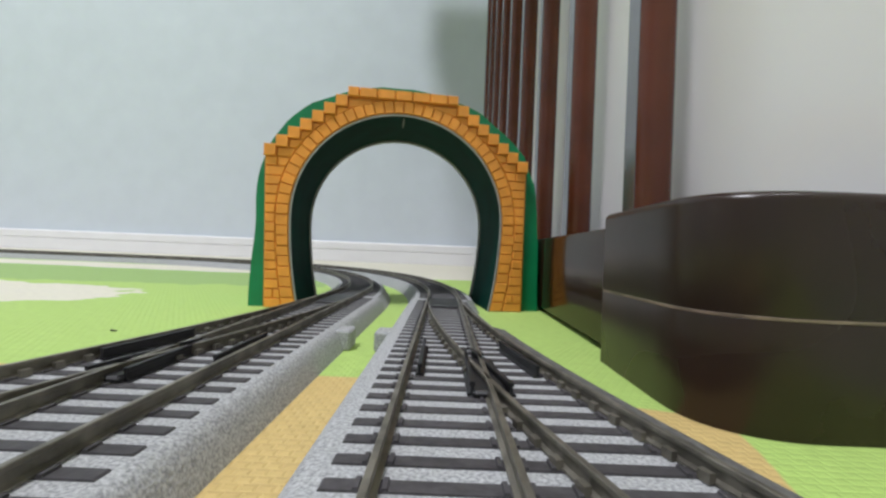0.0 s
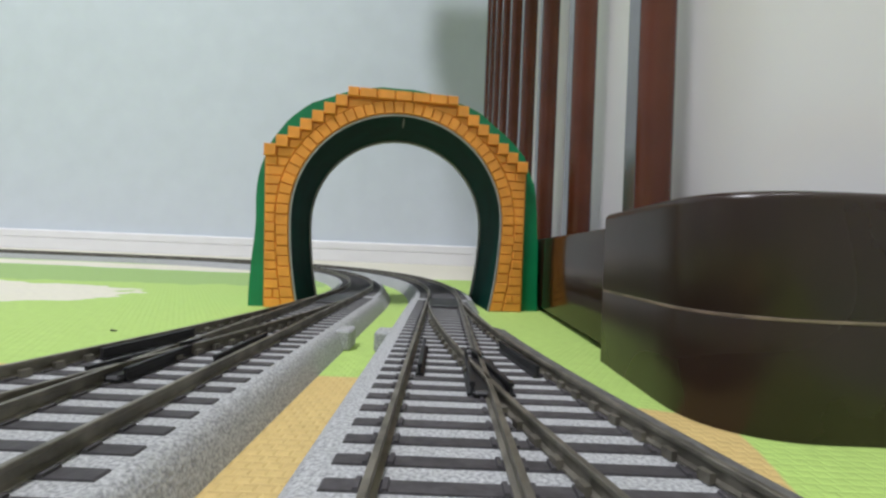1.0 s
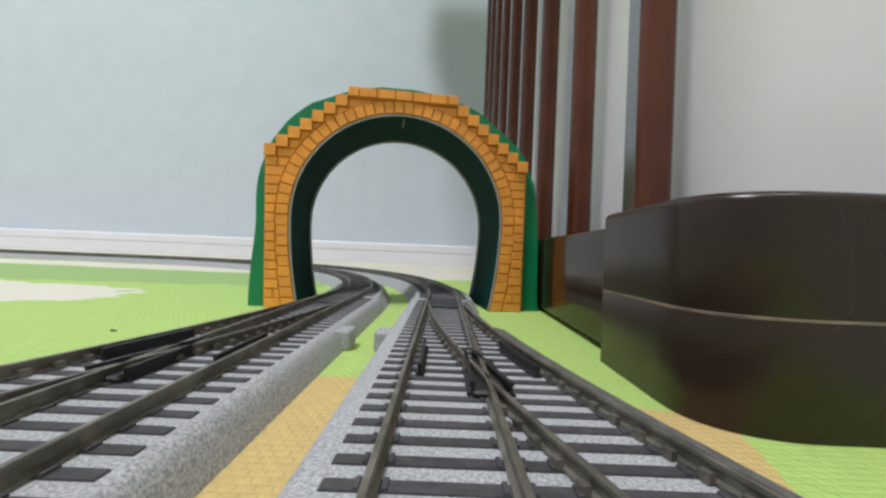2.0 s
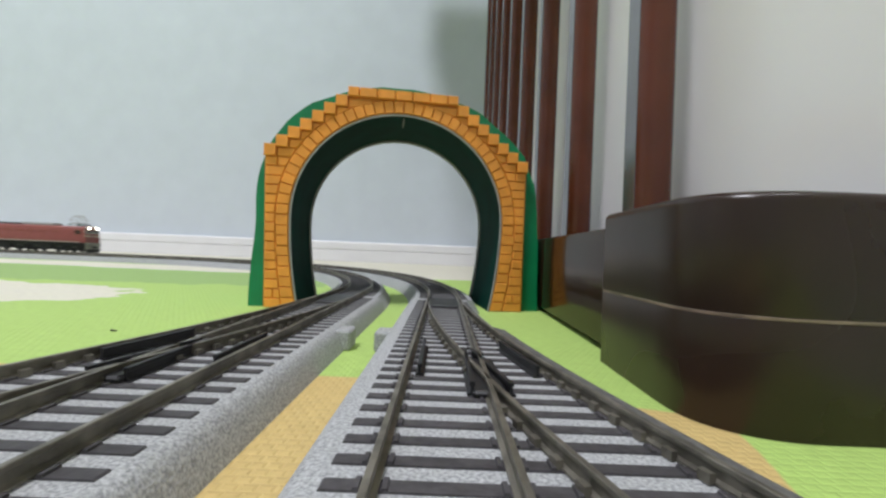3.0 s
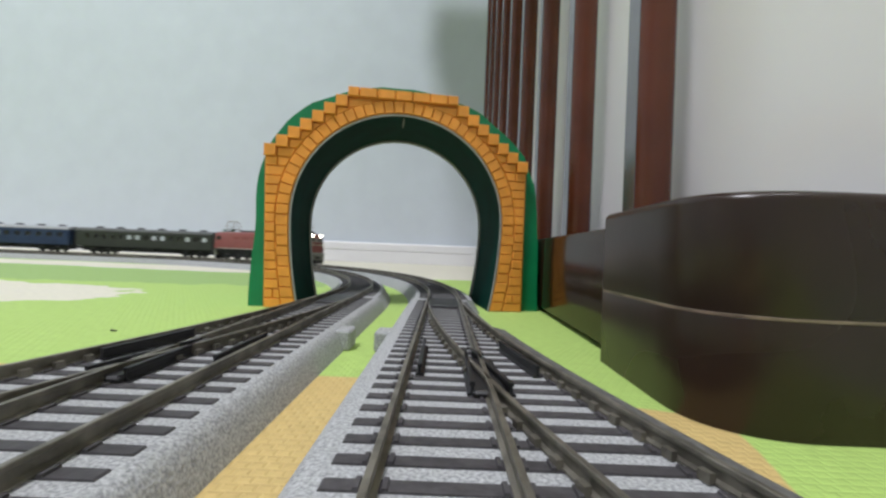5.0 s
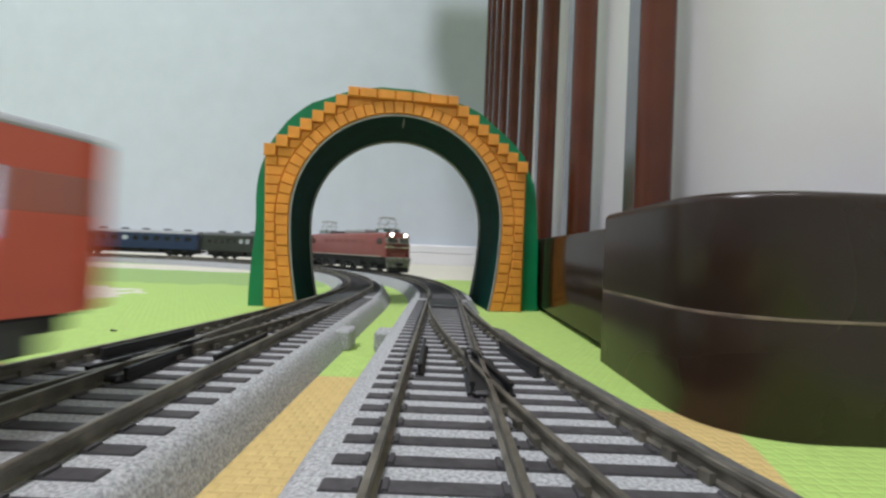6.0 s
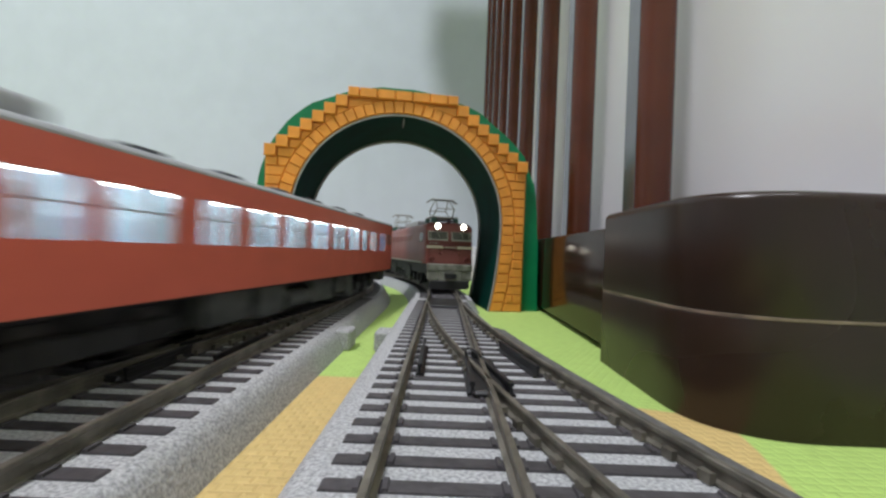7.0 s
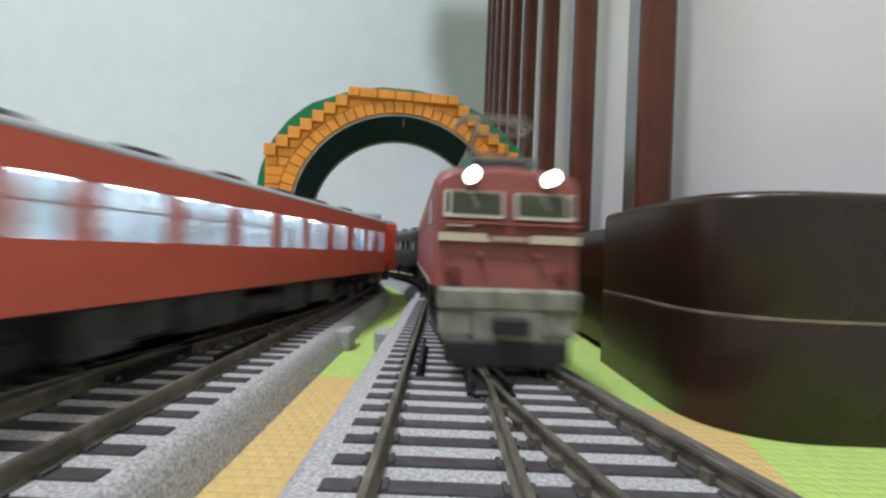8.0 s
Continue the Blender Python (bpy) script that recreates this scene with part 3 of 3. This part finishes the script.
# ---- trains ----
def side_panel(length, x, thick, z0, z1, holes):
    """One car side along y with real window holes (y0, y1, zlow, zhigh), all of one height."""
    bm = bmesh.new()
    lo, hi = holes[0][2], holes[0][3]
    add_box(bm, x - thick, x + thick, -length / 2, length / 2, z0, lo)
    add_box(bm, x - thick, x + thick, -length / 2, length / 2, hi, z1)
    y = -length / 2
    for a, b, *_ in sorted(holes):
        add_box(bm, x - thick, x + thick, y, a, lo, hi)
        y = b
    add_box(bm, x - thick, x + thick, y, length / 2, lo, hi)
    return bm


def roof_bm(length, half, z, rise, over=0.15, flat=0.75):
    pts = [(-half - over, z - 0.25)] + [(-(half + over) * math.cos(math.pi * i / 14), z + rise * math.sin(math.pi * i / 14) ** flat) for i in range(15)] + [(half + over, z - 0.25)]
    return add_prism(bmesh.new(), pts, -length / 2, length / 2)


def bogie(parent, y, wheel=2.9, base=7.0):
    b = part("bogie", add_box(box(-6.6, -5.6, y - base - 3, y + base + 3, 7.8, 10.4, bevel=0.3), 5.6, 6.6, y - base - 3, y + base + 3, 7.8, 10.4, bevel=0.3), M_UNDER, parent, "black bogie frame")
    for s in (-1, 1):
        for d in (-base, 0, base):
            part("axle_box", box(s * 6.9 - 0.6, s * 6.9 + 0.6, y + d - 1.5, y + d + 1.5, 8.0, 10.8, bevel=0.3), M_UNDER, b)
    part("bolster", box(-5.8, 5.8, y - 2.5, y + 2.5, 9, 12.5), M_UNDER, b)
    for d in (-base, base):
        bm = bmesh.new()
        for s in (-1, 1):
            add_rod(bm, (s * 4.0, y + d, RAIL + wheel), (s * 5.2, y + d, RAIL + wheel), wheel, seg=20)
        add_rod(bm, (-4, y + d, RAIL + wheel), (4, y + d, RAIL + wheel), 0.6)
        part("wheelset", bm, M_WHEEL, b)


def railcar(cooled=True):
    """Red-orange diesel railcar with lit saloon; the leading one has a cooling unit on its roof."""
    L, half = 138.0, 9.6
    z0, z1 = 13.2, 28.7
    car = empty("diesel_railcar", "red-orange model diesel railcar with lit windows", "model railcar", "railcars")
    wl, wh = 19.6, 25.3
    holes = []
    spans = [(34.0, 38.5)]
    for y in (52.6, 41.6, -35.0):
        spans += [(y, y + 2.3), (y + 2.8, y + 5.1), (y + 5.6, y + 7.9)]
    spans += [(-67.0, -64.6), (-63.4, -61.0), (-57.4, -54.9), (-54.1, -51.6), (-48.6, -44.6), (-44.1, -40.1)]
    for y in (22.5, 11.0, -0.5, -12.0, -23.5):
        spans += [(y, y + 4.0), (y + 4.5, y + 8.5)]
    holes += [(a, b, wl, wh) for a, b in spans]
    holes.sort()
    for s in (-1, 1):
        part("side", side_panel(L - 1.5, s * (half - 0.2), 0.2, z0, z1, holes), M_RUST, car, smooth=False)
        part("lining", side_panel(L - 2.5, s * (half - 0.6), 0.15, z0 + 2, z1 - 0.4, holes), M_INSIDE, car, "pale inner lining", smooth=False)
        for a, b, *_ in holes:
            part("window_pane", box(s * (half - 0.14) - 0.08, s * (half - 0.14) + 0.08, a + 0.01, b - 0.01, wl + 0.01, wh - 0.01), M_GLASS, car)
            part("window_bar", box(s * half - 0.05, s * half + 0.05, a, b, 22.75, 22.95), M_FRAMEBAR, car)
    for s in (-1, 1):
        bm = box(-half, half, s * L / 2 - 0.8, s * L / 2 + 0.8, z0, z1, bevel=0.5, seg=2)
        e = part("end_wall", bm, M_RUSTEND, car, "orange-red car end, colour brightened for the cabin light behind it")
        part("end_lining", box(-half + 0.8, half - 0.8, s * (L / 2 - 1.6) - 0.2, s * (L / 2 - 1.6) + 0.2, z0 + 1.2, z1 - 0.6), M_INSIDE, e, "pale inner end panel")
        for x in (-6.4, 6.4):
            part("end_rib", box(x - 0.4, x + 0.4, s * (L / 2 + 0.8) - 0.35, s * (L / 2 + 0.8) + 0.35, 14.2, 27.4, bevel=0.2), M_RUSTEND, e)
            part("tail_lamp", rod((x, s * (L / 2 + 0.7), 17.0), (x, s * (L / 2 + 1.5), 17.0), 0.8, seg=12), M_RUSTEND, e)
        for x0, x1 in (((-8.0, -4.0), (4.0, 8.0)) if s > 0 else ()):
            part("end_window", box(x0, x1, s * (L / 2 + 0.75) - 0.15, s * (L / 2 + 0.75) + 0.15, 20.8, 25.4, bevel=0.1), M_CABGLASS, e)
        part("gangway", box(-3.2, 3.2, s * (L / 2 + 0.8) - 0.8, s * (L / 2 + 0.8) + 0.8, 13.4, 26.8, bevel=0.4), M_RUSTEND, e)
        part("step", box(-8.6, -5.5, s * (L / 2 - 0.2) - 0.6, s * (L / 2 - 0.2) + 0.6, 9.8, 13.3), M_PILOT, e, "pale step under the end")
        part("coupler", box(-1.2, 1.2, min(s * L / 2, s * (L / 2 + 3.6)), max(s * L / 2, s * (L / 2 + 3.6)), 10.0, 12.4, bevel=0.3), M_UNDER, e)
    part("roof", roof_bm(L + 1.0, half, z1, 1.6, 0.05, 1.0), M_ROOF, car, "light grey rounded roof")
    for k in range(1 if cooled else 0, 7):
        y = -54 + 18 * k
        part("roof_vent", box(-2.6, 2.6, y - 3.4, y + 3.4, z1 + 1.2, z1 + 2.9, bevel=0.5, seg=2), M_DGREY, car)
    if cooled:
        part("cooling_unit", box(-4.6, 4.6, -67, -50, z1 + 1.1, z1 + 3.9, bevel=1.2, seg=3), M_ROOF, car, "light grey roof cooling unit")
    part("centre_sill", box(-4.5, 4.5, -L / 2 + 4, L / 2 - 4, 8.0, z0), M_UNDER, car)
    part("floor_pan", box(-half + 0.8, half - 0.8, -L / 2 + 1, L / 2 - 1, z0 - 0.4, z0 + 1.2), M_UNDER, car)
    part("cabin_floor", box(-half + 0.9, half - 0.9, -L / 2 + 1.5, L / 2 - 1.5, z0 + 1.3, z0 + 2.2), M_INSIDE, car)
    part("cabin_ceiling", box(-half + 0.9, half - 0.9, -L / 2 + 1.5, L / 2 - 1.5, z1 - 1.2, z1 - 0.6), M_INSIDE, car)
    for k in range(12):
        y = -62 + 11.0 * k
        part("light_strip", box(-1.6, 1.6, y, y + 3.6, z1 - 2.3, z1 - 1.3, bevel=0.2), M_STRIP, car, "glowing white cabin light")
    for k in range(14):
        y = -56 + 8.6 * k
        for s in (-1, 1):
            part("seat", box(s * 5.2 - 2.4, s * 5.2 + 2.4, y - 0.8, y + 0.8, z0 + 2.0, z0 + 9.2, bevel=0.4), M_SEATBLUE if k in (0, 13) else M_SEATGREY, car)
    for s in (-1, 1):
        for a, b in ((61.9, 63.9), (65.4, 67.8)):
            part("cab_window", box(s * half - 0.12, s * half + 0.1, a, b, 21.8, 25.2, bevel=0.08), M_DULL, car, "dull grey cab window")
        for a, b in ((52.8, 54.8), (55.5, 57.6)):
            part("curtain", box(s * (half - 1.35) - 0.12, s * (half - 1.35) + 0.12, a, b, wl, wh - 0.6), M_CURTBLUE, car, "bright blue window curtain")
    for i, (a, b, *_) in enumerate(holes):
        if i % 7 in (1, 2, 5) and not 50 < a < 62:
            for s in (-1, 1):
                part("blind", box(s * (half - 1.2) - 0.1, s * (half - 1.2) + 0.1, a, b, wl + 0.4 * (i % 4), wh - 1.2), M_CURTAIN, car, "white window blind")
    for y in (-45.0, 45.0):
        bogie(car, y)
    for s in (-1, 1):
        part("air_tank", rod((s * 6.3, -7.4, 9.6), (s * 6.3, 3.4, 9.6), 1.9, seg=16), M_GREYBOX, car, "dark grey cylindrical air tank")
    for k, (a, b, d) in enumerate(((-66, -60, 9.6), (-31, -20, 8.0), (-17.5, -8.5, 7.4), (4.5, 16, 7.8), (19, 24.5, 8.8), (25.5, 31, 7.6), (60, 66, 9.6))):
        for s in (-1, 1):
            part("underfloor_box", box(s * 5.8 - 2.2, s * 5.8 + 2.2, a, b, d, 13.1, bevel=0.3), M_GREYBOX, car)
    return car


def coach(label, paint, roof_paint, windows, seed):
    L, half, z0, z1 = 132.0, 9.5, 13.0, 27.6
    car = empty("passenger_coach", label, "model coach", "coaches")
    rnd = random.Random(seed)
    holes = [(-60.5 + k * 121 / windows, -60.5 + k * 121 / windows + 121 / windows * 0.55, 20.6, 24.6) for k in range(windows)]
    for s in (-1, 1):
        part("side", side_panel(L - 1.2, s * (half - 0.35), 0.35, z0, z1, holes), paint, car, smooth=False)
        for a, b, *_ in holes:
            part("window_pane", box(s * (half - 0.6) - 0.1, s * (half - 0.6) + 0.1, a - 0.2, b + 0.2, 20.4, 24.8), M_PALE if rnd.random() < 0.42 else M_CABGLASS, car)
        part("end_wall", box(-half, half, s * L / 2 - 0.6, s * L / 2 + 0.6, z0, z1, bevel=0.3), paint, car)
        part("gangway", box(-3.5, 3.5, s * (L / 2 + 0.5) - 0.9, s * (L / 2 + 0.5) + 0.9, 13.2, 26.0, bevel=0.3), M_UNDER, car)
        part("coupler", box(-1.2, 1.2, min(s * L / 2, s * (L / 2 + 3.2)), max(s * L / 2, s * (L / 2 + 3.2)), 10.0, 12.4, bevel=0.3), M_UNDER, car)
    part("core", box(-half + 1.4, half - 1.4, -L / 2 + 1, L / 2 - 1, z0 - 0.3, z1), M_UNDER, car, "dark unlit interior")
    part("roof", roof_bm(L, half, z1, 3.0), roof_paint, car)
    for k in range(6):
        y = -52 + 20.5 * k
        part("roof_vent", rod((0, y - 3, z1 + 3.2), (0, y + 3, z1 + 3.2), 1.5, seg=10), M_DGREY, car)
    for y in (-45.0, 45.0):
        bogie(car, y)
    part("centre_sill", box(-5.0, 5.0, -L / 2 + 3, L / 2 - 3, 8.8, 13.0), M_UNDER, car)
    for a, b in ((-30, -14), (-10, 8), (12, 28)):
        part("underfloor_box", box(-7.5, 7.5, a, b, 9.0, 13.0, bevel=0.3), M_UNDER, car)
    return car


def pantograph(parent, y, up=True):
    z0 = 33.4
    p = part("pantograph", box(-5.2, 5.2, y - 5.5, y + 5.5, z0, z0 + 0.5), M_PANTO, parent, "grey wire pantograph")
    bm = bmesh.new()
    top = z0 + 7.3
    for s in (-1, 1):
        for e in (-1, 1):
            add_rod(bm, (s * 4.0, y + e * 1.5, z0 + 0.5), (s * 3.5, y + e * 6.2, z0 + 3.6), 0.22, seg=6)
            add_rod(bm, (s * 3.5, y + e * 6.2, z0 + 3.6), (s * 2.6, y + e * 0.8, top), 0.2, seg=6)
    for e in (-1, 1):
        add_rod(bm, (-3.5, y + e * 6.2, z0 + 3.6), (3.5, y + e * 6.2, z0 + 3.6), 0.18, seg=6)
    part("arms", bm, M_PANTO, p)
    bm = bmesh.new()
    for e in (-1.1, 1.1):
        add_rod(bm, (-4.4, y + e, top + 0.3), (4.4, y + e, top + 0.3), 0.25, seg=6)
        for s in (-1, 1):
            add_rod(bm, (s * 4.4, y + e, top + 0.3), (s * 6.2, y + e, top - 1.0), 0.22, seg=6)
    part("collector_head", bm, M_PANTO, p)
    for s in (-1, 1):
        for e in (-1, 1):
            part("insulator", rod((s * 4.6, y + e * 4.6, 31.6), (s * 4.6, y + e * 4.6, z0), 0.9, seg=10), M_TEAL, p)


def locomotive():
    L, half = 116.0, 9.5
    z0, z1 = 15.6, 29.2
    loco = empty("electric_locomotive", "rose-red model electric locomotive with two pantographs", "model locomotive")
    prof = [(-half, z0), (-half, z1), (-half + 0.6, z1 + 1.0), (-half + 2.2, z1 + 1.7), (0, z1 + 2.2), (half - 2.2, z1 + 1.7), (half - 0.6, z1 + 1.0), (half, z1), (half, z0)]
    # body with cab fronts that slope back above the waist
    bm = bmesh.new()
    rings = []
    for y, f in ((-L / 2, 0), (-L / 2 + 1.0, 0.35), (-L / 2 + 3.0, 1), (L / 2 - 3.0, 1), (L / 2 - 1.0, 0.35), (L / 2, 0)):
        s = -1 if y < 0 else 1
        ring = []
        for x, z in prof:
            back = 1.9 * max(0.0, (z - 23.5) / 7.0) * (1 - f)
            ring.append(bm.verts.new((x * (0.93 + 0.07 * min(1, f * 1.6)), y - s * back, z - 0.9 * (1 - f) * (1 if z > z1 - 0.1 else 0))))
        rings.append(ring)
    n = len(prof)
    for p, q in zip(rings, rings[1:]):
        for i in range(n):
            bm.faces.new((p[i], p[(i + 1) % n], q[(i + 1) % n], q[i]))
    bm.faces.new(rings[0])
    bm.faces.new(rings[-1])
    body = part("body", bm, M_LOCO, loco, "rose-red painted body shell")
    for s in (-1, 1):
        ye = s * L / 2

        def slab(name, x0, x1, za, zb, mat, proud, parent=body, label="", deep=0.5, cut=0.0):
            """A flat piece on the cab front; cut slants the edge nearer the middle."""
            tilt = lambda z: 1.9 * max(0.0, (z - 23.5) / 7.0)
            b = bmesh.new()
            v = []
            c0, c1 = (0.0, -cut) if x1 < 0 else (cut, 0.0)
            for d in (-deep, proud):
                for x, z in ((x0, za), (x1, za), (x1 + c1, zb), (x0 + c0, zb)):
                    v.append(b.verts.new((x, ye + s * (d - tilt(z)), z)))
            for f in ((0, 1, 2, 3), (7, 6, 5, 4), (0, 1, 5, 4), (1, 2, 6, 5), (2, 3, 7, 6), (3, 0, 4, 7)):
                b.faces.new([v[i] for i in f])
            return part(name, b, mat, parent, label, smooth=False)
        for a, b in ((-8.35, -0.75), (0.75, 8.35)):
            w = slab("windscreen_frame", a, b, 24.35, 27.75, M_TRIM, 0.2, label="pale painted windscreen surround")
            inner, outer = (b, a) if a < 0 else (a, b)
            g = 1 if a > 0 else -1
            slab("windscreen", min(inner + g * 0.28, outer - g * 1.0), max(inner + g * 0.28, outer - g * 1.0), 24.8, 27.62, M_CABGLASS, 0.32, w, "dark windscreen glass")
            slab("corner_window", min(outer - g * 0.75, outer - g * 0.25), max(outer - g * 0.75, outer - g * 0.25), 24.9, 27.5, M_CABGLASS, 0.32, w, "narrow dark corner window")
            wx = (inner + outer) / 2
            part("wiper", rod((wx - 0.6, ye + s * -0.55, 27.7), (wx + 0.5, ye + s * -0.05, 25.6), 0.08, seg=5), M_TRIM, w)
        slab("waist_trim", -8.8, 8.8, 23.6, 23.85, M_LOCO, 0.2)
        slab("grab_rail", -8.0, -4.6, 23.2, 23.38, M_TRIM, 0.4)
        slab("stripe", -8.9, -2.4, 21.35, 22.4, M_CREAM, 0.16, label="cream front stripe with a slanted end", cut=0.6)
        slab("stripe", 2.4, 8.9, 21.35, 22.4, M_CREAM, 0.16, label="cream front stripe with a slanted end", cut=0.6)
        plate = slab("plate", -2.5, 2.5, 21.3, 22.3, M_LOCO, 0.2, label="raised red plate with metal bars")
        for k in range(6):
            slab("bar", -2.1 + 0.72 * k, -1.65 + 0.72 * k, 21.5, 22.1, M_SILVER, 0.3, plate)
        for x in (-3.7, 3.7):
            part("bracket", box(x - 0.45, x + 0.45, ye - 0.3, ye + s * 0.7 if s > 0 else ye + 0.3, 19.3, 20.1, bevel=0.15) if s > 0 else box(x - 0.45, x + 0.45, ye - 0.7, ye + 0.3, 19.3, 20.1, bevel=0.15), M_LOCO, body)
            part("tail_lamp", rod((x * 1.84, ye - s * 0.2, 17.4), (x * 1.84, ye + s * 1.2, 17.4), 0.8, seg=14), M_TAIL, body, "dark red tail lamp")
        for x in (-5.0, 5.0):
            part("headlight", rod((x, ye + s * -2.6, 29.6), (x, ye + s * 0.1, 29.6), 1.05, seg=18), M_SILVER, body)
            part("lens", rod((x, ye + s * 0.05, 29.6), (x, ye + s * 0.35, 29.6), 0.95, seg=18), M_LAMP if s < 0 else M_PALE, body, "glowing round headlight")
            part("handrail", rod((x * 1.62, ye + s * 0.5, 16.5), (x * 1.62, ye + s * 0.5, 20.5), 0.2, seg=6), M_LOCO, body)
        pilot = part("pilot", box(-8.8, 8.8, ye - 1.6, ye + 0.3, 12.9, 15.7, bevel=0.4), M_PILOT, loco, "light grey pilot beam")
        for x0, x1 in ((-8.6, -4.3), (4.3, 8.6)):
            part("skirt", box(x0, x1, ye - 1.3, ye + 0.15, 9.7, 13.0, bevel=0.35), M_PILOT, pilot)
        part("recess", box(-4.4, 4.4, ye - 1.5, ye - 0.5 if s > 0 else ye + 1.5, 9.4, 13.0), M_PILOT, pilot, "weathered grey coupler recess")
        for x in (-7.4, 7.4):
            part("lamp", rod((x * 0.98, ye, 14.6), (x * 0.98, ye + s * 0.8, 14.6), 0.55, seg=12), M_CREAM, pilot, "pale marker lamp")
        part("coupler", box(-2.1, 2.1, min(ye, ye + s * 3.4), max(ye, ye + s * 3.4), 10.4, 12.3, bevel=0.2), M_UNDER, pilot, "black knuckle coupler")
        for x in (-6.3, 6.3):
            part("pilot_step", box(x - 1.6, x + 1.6, ye - 1.2, ye + s * 1.0 if s > 0 else ye + 0.6, 9.0, 10.2, bevel=0.2), M_PILOT, pilot)
            part("hose", rod((x * 0.6, ye + s * 0.6, 10.0), (x * 0.6, ye + s * 0.6, 13.6), 0.3, seg=6), M_SILVER, pilot)
        add_y = (ye - 1.8, ye + 0.8)
        part("snow_guard", add_box(box(-7.6, 7.6, add_y[0], add_y[1], 6.6, 9.5, bevel=0.3), -6.4, 6.4, add_y[0], add_y[1], 6.3, 7.0), M_UNDER, pilot, "black rail guard")
        for x in (-1, 1):
            part("cab_side_window", box(x * half - 0.15, x * half + 0.15, min(ye - s * 4, ye - s * 10), max(ye - s * 4, ye - s * 10), 23.6, 27.2, bevel=0.05), M_CABGLASS, body)
    for x in (-1, 1):
        for k in range(6):
            y = -33 + 11.2 * k
            part("side_louvre", box(x * half - 0.12, x * half + 0.15, y, y + 8.6, 24.4, 27.0, bevel=0.05), M_LOCO, body)
        part("sill_line", box(x * half - 0.15, x * half + 0.12, -L / 2 + 5, L / 2 - 5, 15.6, 16.2), M_SILVER, body, "thin pale sill line")
    for s in (-1, 1):
        part("roof_walk", box(-4.8, 4.8, s * 50.5 - 1.2, s * 50.5 + 1.2, 31.9, 32.5, bevel=0.2), M_DGREY, loco, "dark roof walkway over the cab")
        for x in (-4.4, 4.4):
            part("insulator", rod((x, s * 51.2, 30.6), (x, s * 51.2, 33.2), 0.55, seg=10), M_TEAL, loco, "pale green roof insulator")
        part("whistle", rod((1.0, s * 52.2, 30.4), (1.0, s * 52.2, 33.0), 0.35, seg=8), M_DGREY, loco)
    part("roof_housing", box(-5.2, 5.2, -24, 6, 31.0, 33.6, bevel=0.6, seg=2), M_ROOF, loco, "grey roof equipment housing")
    part("roof_housing", box(-4.6, 4.6, 8, 30, 31.0, 32.8, bevel=0.6, seg=2), M_DGREY, loco, "dark roof equipment housing")
    pantograph(loco, -44)
    pantograph(loco, 44)
    part("chassis", add_box(box(-7.6, 7.6, -L / 2 + 2, L / 2 - 2, 11.5, 15.7), -5.0, 5.0, -L / 2 + 3, L / 2 - 3, 8.0, 11.6), M_UNDER, loco)
    for y in (-37.0, 0.0, 37.0):
        bogie(loco, y, wheel=3.4, base=7.5)
    for a, b in ((-25, -14), (14, 25)):
        part("underfloor_box", box(-8.0, 8.0, a, b, 8.6, 14.0, bevel=0.3), M_UNDER, loco)
    return loco


def rows_along(route, front, length, wheelbase, flip):
    """Poses of a car whose middle stands at front(t) on the route, carried by two bogies."""
    out = []
    for k in range(0, 33):
        t = k * 0.25
        s = front(t)
        (x0, y0, _), (x1, y1, _) = route(s - wheelbase / 2), route(s + wheelbase / 2)
        h = math.atan2(y1 - y0, x1 - x0) - math.pi / 2
        m = Matrix.Translation(((x0 + x1) / 2 * MM, (y0 + y1) / 2 * MM, 0.0)) @ Matrix.Rotation(h + (math.pi if flip else 0.0), 4, "Z")
        out.append((t, m))
    return out


loco = locomotive()
coaches = [coach("dark olive model passenger coach with pale windows", M_COACH1, M_OROOF, 15, 3),
           coach("navy blue model passenger coach with a grey roof", M_COACH2, M_ROOF, 12, 5),
           coach("maroon model passenger coach with pale windows", M_COACH3, M_OROOF, 13, 8)]
lead_car = railcar()
second_car = railcar(cooled=False)

V_IN = 125.0
# the locomotive slows a little on the bend: seconds, way left to the eye
TIMETABLE = ((0.0, 1013.0), (3.5, 586.0), (6.0, 279.0), (7.0, 164.5), (7.7, 87.0), (8.0, 54.0))


def outer_nose(t):
    for (ta, sa), (tb, sb) in zip(TIMETABLE, TIMETABLE[1:]):
        if t <= tb:
            return sa + (sb - sa) * (t - ta) / (tb - ta)
    return TIMETABLE[-1][1]


def inner_nose(t):
    f = min(1.0, max(0.0, (t - 6.1) / 0.5))
    return 44.2 + V_IN * (t - 6.0) - 7.5 * f * f * (3 - 2 * f)


def motions():
    walk(loco, rows_along(outer_route, lambda t: outer_nose(t) + 59, 118, 90, False))
    for k, c in enumerate(coaches):
        mid = 118 + 4 + 67 + k * 139.0
        walk(c, rows_along(outer_route, lambda t, m=mid: outer_nose(t) + m, 132, 90, False))
    for k, c in enumerate((lead_car, second_car)):
        walk(c, rows_along(inner_route, lambda t, m=70 + k * 142.0: inner_nose(t) - m, 138, 90, k == 1))


motions()
